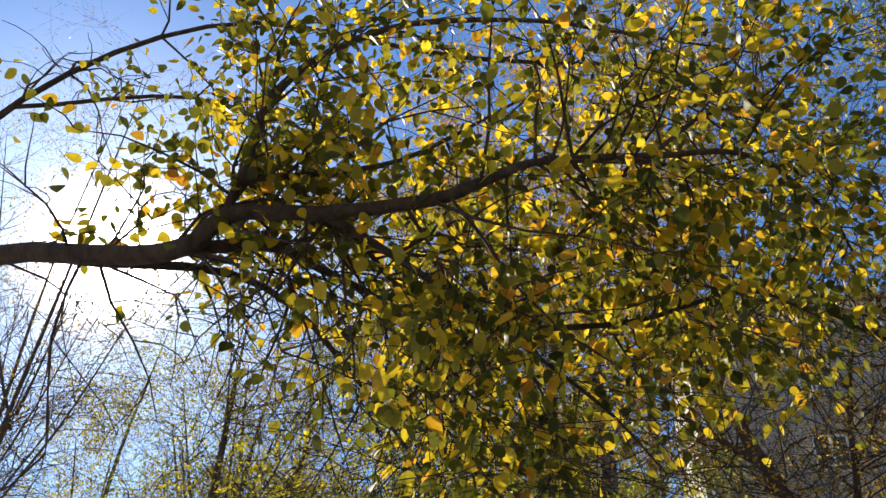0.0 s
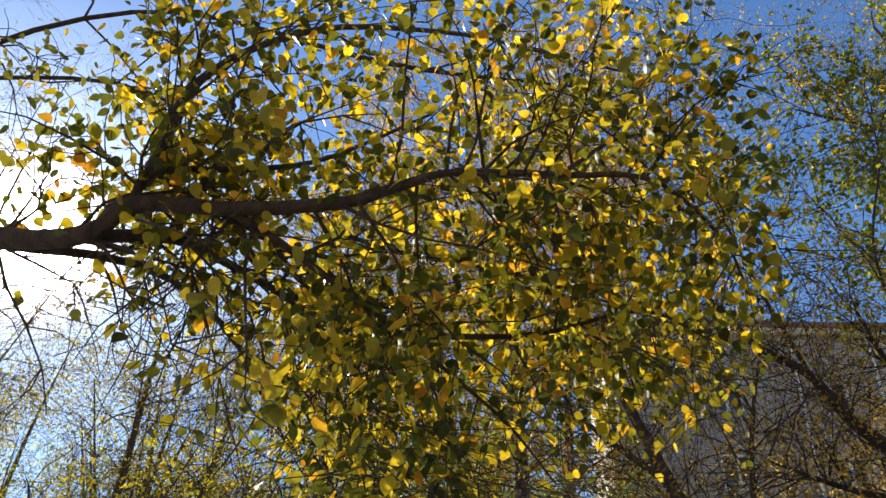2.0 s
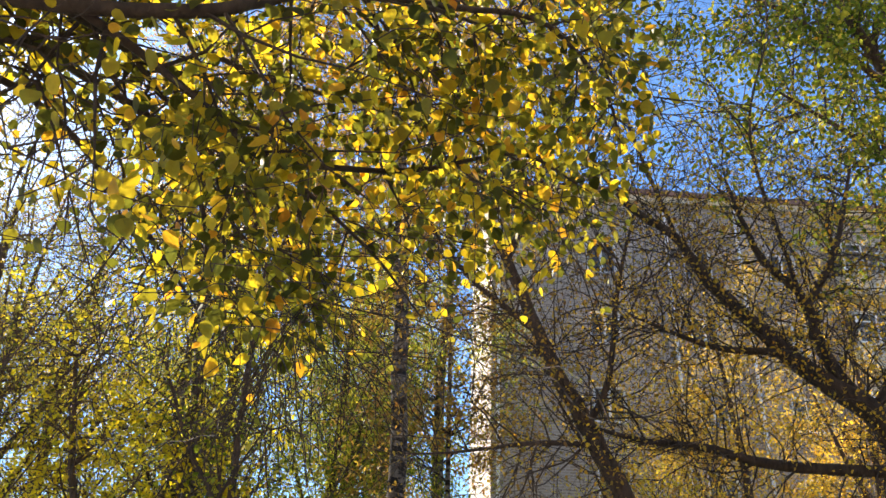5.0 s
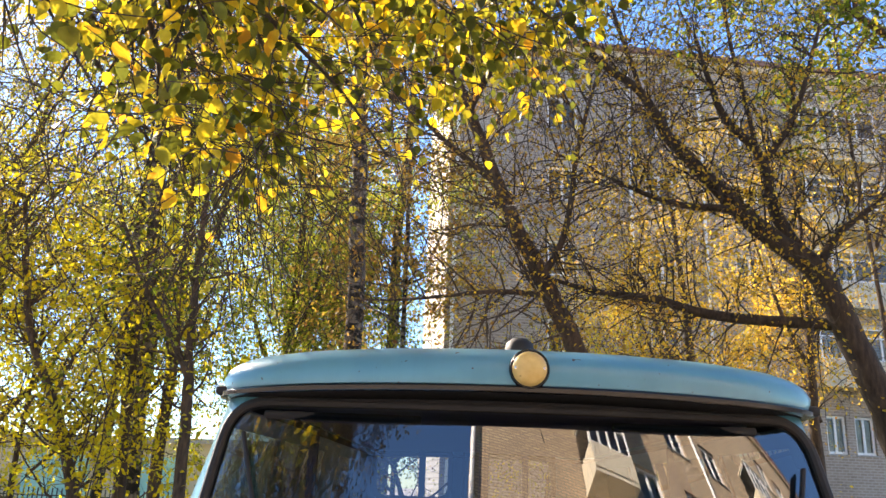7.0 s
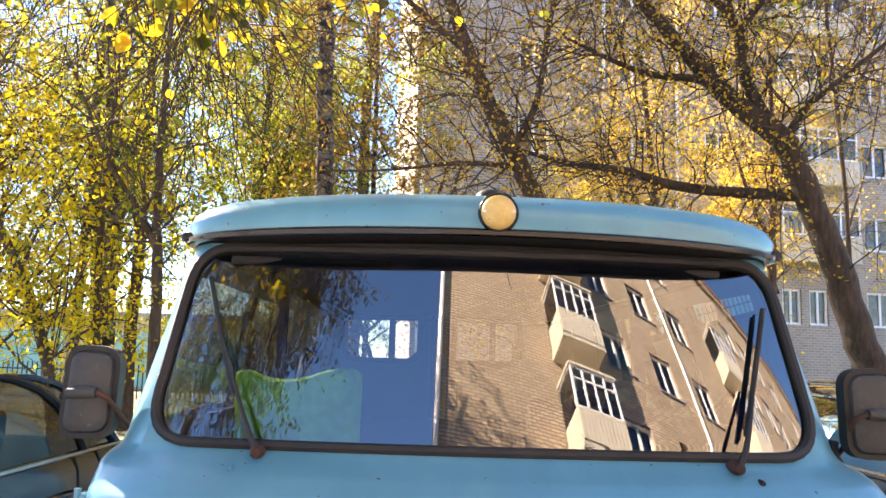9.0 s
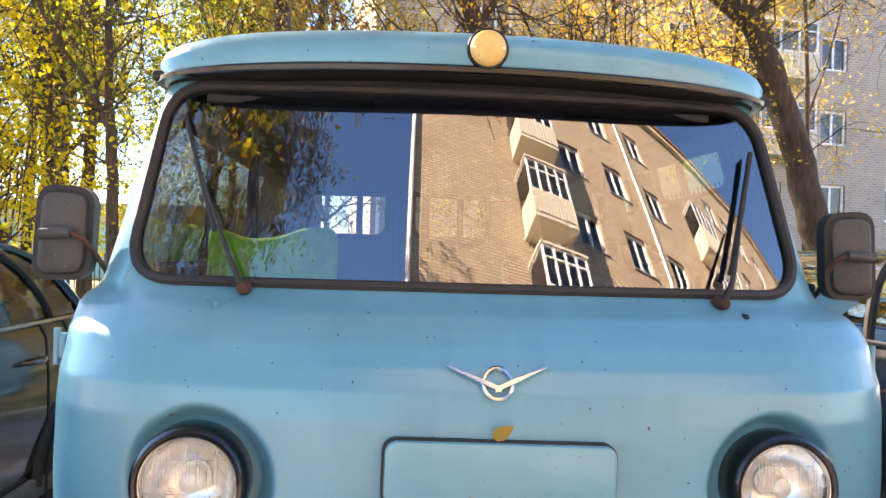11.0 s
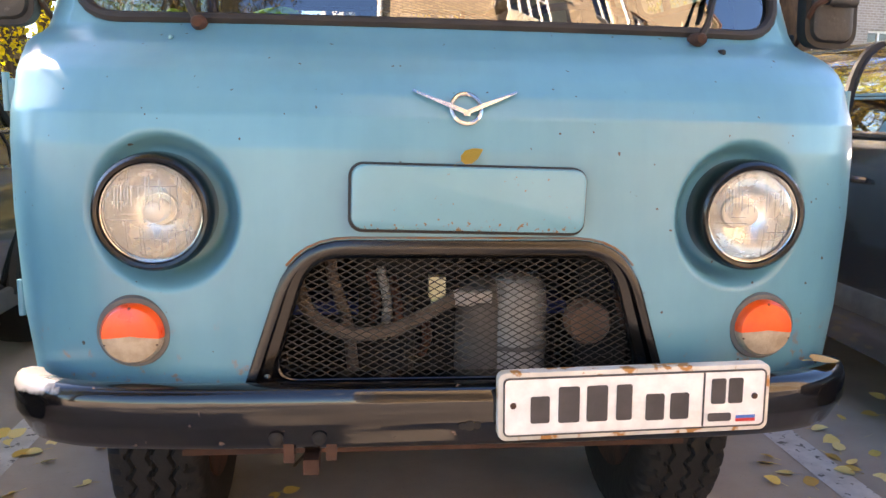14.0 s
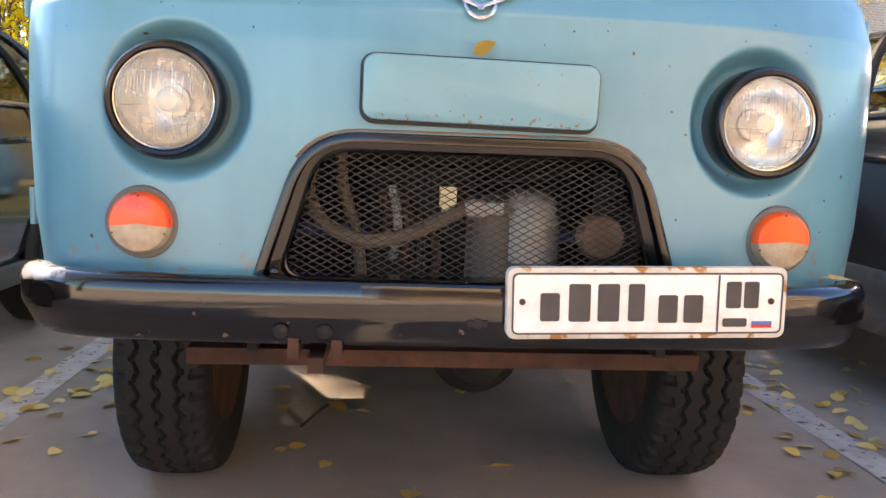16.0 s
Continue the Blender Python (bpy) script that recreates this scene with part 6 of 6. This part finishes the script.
round_tree("maple_tree", "yellow maple on the lawn", -8.3, 12.5, 10.0, LEAF_YELLOW, 31, 7000, 0.11, 60)
round_tree("maple_tree", "yellow maple on the lawn", -6.4, 14.0, 8.5, LEAF_GREEN, 32, 7500, 0.11, 60)
round_tree("maple_tree", "green-yellow maple on the lawn", -11.5, 14.5, 11.5, LEAF_GREEN, 33, 7000, 0.12, 60)
round_tree("maple_tree", "green-yellow maple beside the birches", -8.2, 9.4, 9.5, LEAF_GREEN, 47, 5000, 0.085, 50)
round_tree("ash_tree", "tall green ash behind the birches", -3.2, 20.5, 15.0, LEAF_GREEN, 61, 20000, 0.17, 90)
round_tree("ash_tree", "tall green ash behind the birches", -4.3, 17.5, 14.0, LEAF_GREEN, 34, 20000, 0.16, 90)
round_tree("ash_tree", "tall green ash behind the birches", -9.0, 21.0, 15.0, LEAF_GREEN, 35, 9000, 0.15, 50)
round_tree("ash_tree", "tall fading ash far behind", -14.5, 22.0, 16.0, LEAF_BROWN, 36, 9000, 0.15, 50)
round_tree("ash_tree", "tall fading ash far behind", -19.0, 19.0, 16.0, LEAF_BIRCH, 37, 8000, 0.15, 50)
round_tree("ash_tree", "tall fading ash far behind", -5.5, 26.0, 17.0, LEAF_BIRCH, 48, 8000, 0.17, 50)
round_tree("ash_tree", "tall green ash far behind", -12.0, 28.0, 16.0, LEAF_GREEN, 49, 7000, 0.18, 44)
round_tree("maple_tree", "orange-yellow maple before the flats", 4.6, 15.0, 9.0, LEAF_GOLD, 38, 13000, 0.11, 60)
round_tree("maple_tree", "orange-yellow maple before the flats", 8.0, 17.0, 11.0, LEAF_GOLD, 39, 9000, 0.12, 50)
round_tree("maple_tree", "low yellow maple before the flats", 1.8, 16.0, 5.6, LEAF_YELLOW, 40, 5000, 0.11, 50)
round_tree("apple_tree", "tall bare-twigged tree before the flats", 6.8, 11.5, 15.0, LEAF_BROWN, 63, 3000, 0.08, 90, 2.3, 6.5, 0.045, 0.010)
round_tree("hazel_bush", "low yellow-green hazel behind the van", -1.3, 13.5, 4.2, LEAF_GREEN, 62, 4500, 0.09, 46, 1.3, 0.5, 0.06)
round_tree("hazel_bush", "bright yellow hazel bush behind the parked car", -5.9, 9.4, 4.6, LEAF_YELLOW, 66, 6500, 0.10, 60, 1.3, 0.4, 0.05, 0.010)
round_tree("apple_tree", "bare-twigged tree with few small leaves", -9.5, 6.2, 13.5, LEAF_BROWN, 43, 2500, 0.07, 130, 2.0, 3.2, 0.045, 0.008)
round_tree("apple_tree", "bare-twigged tree with few small leaves", -6.9, 7.2, 9.0, LEAF_BIRCH, 44, 2500, 0.07, 90, 1.8, 3.2, 0.035, 0.008)
round_tree("apple_tree", "bare-twigged tall tree with few leaves", -12.5, 8.4, 16.5, LEAF_BIRCH, 52, 3000, 0.08, 130, 2.2, 4.2, 0.05, 0.008)
round_tree("elm_tree", "tall elm with brown fading leaves", -5.9, 14.2, 18.0, LEAF_BROWN, 50, 20000, 0.14, 120, 2.6, 8.0, 0.13)
round_tree("willow_tree", "grey-green willow with fine twigs", -8.6, 10.6, 10.2, LEAF_BIRCH, 64, 10000, 0.075, 90, 1.9, 4.6, 0.08, 0.010)
tree("elm_tree", "green elm with a full crown", [[(12.0, 9.8, 0.0, 0.24), (10.8, 9.8, 4.0, 0.2), (7.4, 9.6, 8.0, 0.15), (6.0, 9.4, 11.0, 0.1), (5.0, 9.2, 14.5, 0.03)], [(7.6, 9.6, 7.6, 0.08), (5.6, 9.3, 9.0, 0.05), (4.2, 9.1, 10.0, 0.02)], [(6.6, 9.5, 9.8, 0.07), (4.8, 9.2, 11.6, 0.04), (3.2, 9.0, 12.4, 0.015)], [(6.0, 9.4, 11.0, 0.06), (6.8, 9.2, 13.0, 0.03), (7.4, 9.0, 15.0, 0.015)], [(8.2, 9.7, 5.8, 0.06), (7.0, 9.4, 7.0, 0.04), (6.0, 9.2, 7.6, 0.02)]],
     BARK, LEAF_ELM, 41, boughs=100, blen=1.7, depth=2, leaves=20000, size=0.105, kind="birch", zmin=8.2, wander=0.2, kids=4, bough_r=0.022, scatter=0.1)
# birch and shrubs behind the viewer, seen in the windscreen
tree("birch_tree", "tall weeping birch across the yard", [[(-6.6, -5.2, 0, 0.2), (-6.3, -5.2, 5, 0.17), (-5.7, -5.2, 9, 0.12), (-5.0, -5.2, 12.5, 0.05), (-4.6, -5.2, 14.5, 0.02)], [(-5.9, -5.2, 8.2, 0.07), (-4.6, -5.2, 10.6, 0.05), (-3.3, -5.3, 11.8, 0.02)], [(-5.4, -5.2, 10.4, 0.06), (-4.0, -5.2, 12.6, 0.04), (-2.7, -5.3, 13.2, 0.02)], [(-6.0, -5.2, 7.2, 0.06), (-6.6, -4.4, 9.4, 0.04), (-7.0, -3.6, 10.6, 0.02)], [(-6.1, -5.2, 7.0, 0.06), (-4.9, -4.6, 9.4, 0.04), (-4.0, -4.2, 10.4, 0.02)], [(-5.6, -5.2, 9.6, 0.05), (-5.2, -6.2, 11.5, 0.03), (-4.4, -6.8, 12.4, 0.015)]],
     BARKDARK, LEAF_DULL, 45, boughs=230, blen=2.0, depth=2, leaves=34000, size=0.10, kind="small", droop=0.24, wander=0.12, kids=4, zmin=7.0, hang=1.4, bough_r=0.02)
# extra tree out of view, added only to darken what the glass mirrors
round_tree("birch_tree", "unseen leafy birch added to darken the windscreen's reflection", -9.5, -5.0, 12.0, LEAF_GREEN, 53, 9000, 0.12, 60, 2.2, 2.0, 0.16)


# ---- parked cars ----
def car(name, label, paint, x_side, s, y_nose, nose, length=4.4, width=1.8, belt=1.08, roof_z=1.48, sill=0.34, g_belt=(0.30, 0.93), g_roof=(0.42, 0.78), pillars=(0.60,), inset=0.20, handle_at=0.55, handle_z=0.9):
    """A parked car. x_side: the flank that shows, s: which way it faces; nose +1 points along y. Lengths along the car are shares from the nose."""
    c = thing(name, label, "car")
    xc = x_side + s * -width / 2
    W = width / 2

    def Y(f):
        return y_nose - nose * f * length

    # lower body
    loops = []
    for i in range(29):
        f = i / 28
        e = min(f, 1 - f)
        k = 1 - 0.16 * max(0, 1 - e / 0.10) ** 2.2
        top = belt if g_belt[0] < f < g_belt[1] else belt - (0.16 * min(1, (g_belt[0] - f) / 0.22) if f <= g_belt[0] else 0.06 * min(1, (f - g_belt[1]) / 0.08))
        if e < 0.03:
            top -= (0.03 - e) * 9
        pts = []
        for a, z in ((0.80, 0.24), (0.93, 0.28), (0.985, 0.42), (1.0, 0.62), (0.995, 0.82), (0.975, top - 0.10), (0.93, top - 0.02), (0.84, top)):
            pts.append((W * a * k, z))
        ring = [(xc + x, Y(f), z) for x, z in pts] + [(xc - x, Y(f), z) for x, z in reversed(pts)]
        loops.append(ring)
    vs, fs = loft(loops, True)
    fs.append(tuple(range(len(loops[0])))[::-1])
    part("body", (vs, fs), paint, c)
    # glasshouse
    bx, rx = W * 0.93, W * 0.93 - inset
    def gp(side, f, h):
        fb, fr = g_belt[0] + (g_belt[1] - g_belt[0]) * f, g_roof[0] + (g_roof[1] - g_roof[0]) * f
        q = h ** 1.0
        bulge = 0.035 * math.sin(math.pi * h)
        return Vector((xc + side * (bx + (rx - bx) * q + bulge), Y(fb + (fr - fb) * q), belt - 0.02 + (roof_z - 0.05 - belt + 0.02) * math.sin(h * math.pi / 2) ** 0.9))
    n = 14
    gl = []
    for side in (-1, 1):
        gl.append(sheet(lambda u, v, side=side: tuple(gp(side, u, v)), n, 8))
    gl.append(sheet(lambda u, v: tuple(gp(-1, 0, v).lerp(gp(1, 0, v), u)), 8, 8))
    gl.append(sheet(lambda u, v: tuple(gp(-1, 1, v).lerp(gp(1, 1, v), u)), 8, 8))
    for g in gl:
        part("window", g, CARGLASS, c)
    part("cabin", box_mesh((xc, Y((g_belt[0] + g_belt[1]) / 2), belt - 0.15), (bx * 1.7, length * (g_belt[1] - g_belt[0]) * 0.9, 0.2)), DARK, c, smooth=False)
    for f in (0.36, 0.62):
        for sd in (-1, 1):
            part("headrest", one_box((xc + sd * 0.36, Y(f + 0.12), belt + 0.06), (0.26, 0.12, 0.24), 0.04), DARK, c)

    def top_pt(u, v):
        a, b = gp(-1, v, 1.0), gp(1, v, 1.0)
        p = a.lerp(b, u)
        p.z += 0.055 * math.sin(math.pi * u) ** 0.6 * (0.55 + 0.45 * math.sin(math.pi * v))
        return tuple(p)
    part("roof", sheet(top_pt, 20, 16), paint, c)
    for side in (-1, 1):
        for f in (0.0, 1.0):
            part("pillar", tube([gp(side, f, h / 8) + Vector((side * 0.004, 0, 0)) for h in range(9)], [0.026 - 0.008 * h / 8 for h in range(9)], 8), paint, c)
        part("roof_rail", tube([gp(side, v / 10, 1.0) + Vector((side * 0.01, 0, 0.0)) for v in range(11)], 0.018, 8), paint, c)
        for f in pillars:
            part("pillar", tube([gp(side, f, h / 8) + Vector((side * 0.006, 0, 0)) for h in range(9)], 0.018, 6), RUBBER, c)
        part("belt_trim", tube([gp(side, v / 10, 0.0) + Vector((side * 0.022, 0, -0.005)) for v in range(11)], 0.013, 6), CHROME, c, "chrome strip under the windows")
        for f in (g_belt[0] + 0.03, handle_at + 0.04, g_belt[1] - 0.06):
            part("door_gap", tube([(xc + side * W * a * 1.002, Y(f), z) for a, z in ((0.985, 0.42), (1.0, 0.62), (0.995, 0.82), (0.975, belt - 0.10), (0.94, belt - 0.025))], 0.005, 5), RUBBER, c)
        hz = handle_z
        part("door_handle", tube(spline([(xc + side * (W * 0.985), Y(handle_at) - 0.09, hz), (xc + side * (W + 0.03), Y(handle_at) - 0.06, hz + 0.005), (xc + side * (W + 0.03), Y(handle_at) + 0.06, hz + 0.005), (xc + side * (W * 0.985), Y(handle_at) + 0.09, hz)], 12), 0.012, 8), paint, c)
        part("sill_trim", one_box((xc + side * (W * 0.985), Y(0.5), sill), (0.04, length * 0.52, 0.10), 0.015), GREYPLASTIC, c)
        part("wing_mirror", one_box((xc + side * (W + 0.08), Y(g_belt[0] + 0.10), belt + 0.04), (0.20, 0.10, 0.13), 0.035), paint, c)
        for f in (0.19, 0.80):
            w = part("tyre", lathe([(0.20, -0.10), (0.30, -0.11), (0.325, -0.08), (0.33, 0.0), (0.325, 0.08), (0.30, 0.11), (0.20, 0.10)], 36, "x", (xc + side * (W - 0.10), Y(f), 0.33)), TYRE, c)
            part("rim", lathe([(0.205, 0.09), (0.19, 0.07), (0.06, 0.085), (0.0, 0.09)] if side > 0 else [(0.205, -0.09), (0.19, -0.07), (0.06, -0.085), (0.0, -0.09)], 24, "x", (xc + side * (W - 0.10), Y(f), 0.33)), GREYMETAL, w)
            part("wheel_arch", tube([(xc + side * (W * 0.99), Y(f) + 0.375 * math.cos(math.pi * i / 12), 0.33 + 0.375 * math.sin(math.pi * i / 12)) for i in range(13)], 0.03, 6), RUBBER, c)
    return c


car("sedan", "glossy black sedan parked beside the van", CARBLACK, -1.80, 1, -0.85, -1, length=4.5, width=1.78, belt=1.11, roof_z=1.50, sill=0.32, g_belt=(0.30, 0.86), g_roof=(0.42, 0.69), pillars=(0.50, 0.84), handle_at=0.70, handle_z=0.92)
car("crossover", "dark grey crossover parked beside the van", CARGREY, 1.75, -1, -0.85, -1, length=4.55, width=1.84, belt=1.175, roof_z=1.57, sill=0.50, g_belt=(0.25, 0.97), g_roof=(0.38, 0.84), pillars=(0.45,), handle_at=0.535, handle_z=0.975)
car("estate_car", "silver car parked further along the yard", CARSILVER, 4.6, -1, 0.9, -1, length=4.4, width=1.8, belt=1.10, roof_z=1.62, pillars=(0.42, 0.74))

# ---- fallen leaves ----
leaf_meshes = []
for k in range(8):
    rr = random.Random(100 + k)
    one = ([], [])
    add_leaf(one, Vector((0, 0, 0)), Vector((1, 0, rr.uniform(-0.1, 0.15))), Vector((rr.gauss(0, 0.2), rr.gauss(0, 0.2), 1)), 1.0, "linden", rr)
    tube(spline([(0.02, 0, 0.0), (-0.2, 0.02, 0.03), (-0.45, rr.uniform(-0.12, 0.12), 0.0)], 5), 0.012, 4, data=one)
    zm = min(v[2] for v in one[0])
    me = bpy.data.meshes.new("fallen_leaf")
    me.from_pydata([(v[0], v[1] * 0.86, (v[2] - zm) * 0.7) for v in one[0]], [], one[1])
    me.materials.append(LEAF_FALLEN)
    me.shade_smooth()
    leaf_meshes.append(me)


def fallen_leaf(x, y, z, size, rng, tilt=8):
    ob = new("fallen_leaf", rng.choice(leaf_meshes))
    ob.matrix_basis = pose(x, y, z, rng.uniform(-tilt, tilt), rng.uniform(-tilt, tilt), rng.uniform(0, 360)) @ Matrix.Diagonal((size, size, size, 1))
    return tagged(ob, "dry yellow linden leaf lying on the asphalt", "leaf", "fallen leaves on the ground")


rng = random.Random(77)
n = 0
while n < 296:
    u = rng.random()
    if u < 0.16:
        x, y = rng.gauss(-1.08, 0.10), rng.gauss(1.75, 0.28)
    elif u < 0.38:
        x, y = rng.gauss(-1.25, 0.22), rng.uniform(0.9, 2.8)
    elif u < 0.66:
        x, y = rng.gauss(1.55, 0.26), rng.uniform(0.5, 2.6)
    elif u < 0.80:
        x, y = rng.uniform(-0.7, 0.7), rng.uniform(0.6, 3.6)
    else:
        x, y = rng.uniform(-2.4, 2.6), rng.uniform(0.2, 5.0)
    if abs(abs(x + 0.017) - 0.705) < 0.15 and abs(y - 0.90) < 0.25:
        continue
    fallen_leaf(x, y, 0.003, rng.uniform(0.05, 0.08), rng, 14)
    n += 1
lf = fallen_leaf(0.0, 0.012, 1.115, 0.05, rng, 2)
lf.matrix_basis = pose(-0.012, 0.020, 1.122, 78, -28, 8) @ Matrix.Diagonal((0.046, 0.034, 0.09, 1))
lf.data = lf.data.copy()
lf.data.materials.clear()
lf.data.materials.append(LEAF_BROWN)
tagged(lf, "curled brown leaf caught above the blank panel", "leaf")
lf = fallen_leaf(0.77, 0.07, 0.706, 0.075, rng, 2)
lf.matrix_basis = pose(0.745, 0.075, 0.708, 25, 6, 20) @ Matrix.Diagonal((0.075, 0.075, 0.075, 1))
tagged(lf, "yellow leaf lying on the bumper end", "leaf")
litter = ([], [])
for k in range(9000):
    x = rng.uniform(-16, 12)
    y = 5.5 + 14 * rng.random() ** 1.3
    add_leaf(litter, Vector((x, y, 0.14)), Vector((rng.gauss(0, 1), rng.gauss(0, 1), 0.1)), Vector((rng.gauss(0, 0.3), rng.gauss(0, 0.3), 1)), rng.uniform(0.06, 0.11), "small", rng)
lt = part("leaf_litter", litter, LEAF_FALLEN)
tagged(lt, "yellow fallen leaves strewn over the lawn", "leaf litter", kind="stuff")
twig = part("fallen_twig", tube(spline([(-0.42, 1.15, 0.008), (-0.36, 1.30, 0.02), (-0.33, 1.42, 0.008)], 8), 0.005, 5), BARK)
tagged(twig, "thin dry twig lying beside the tyre", "twig")
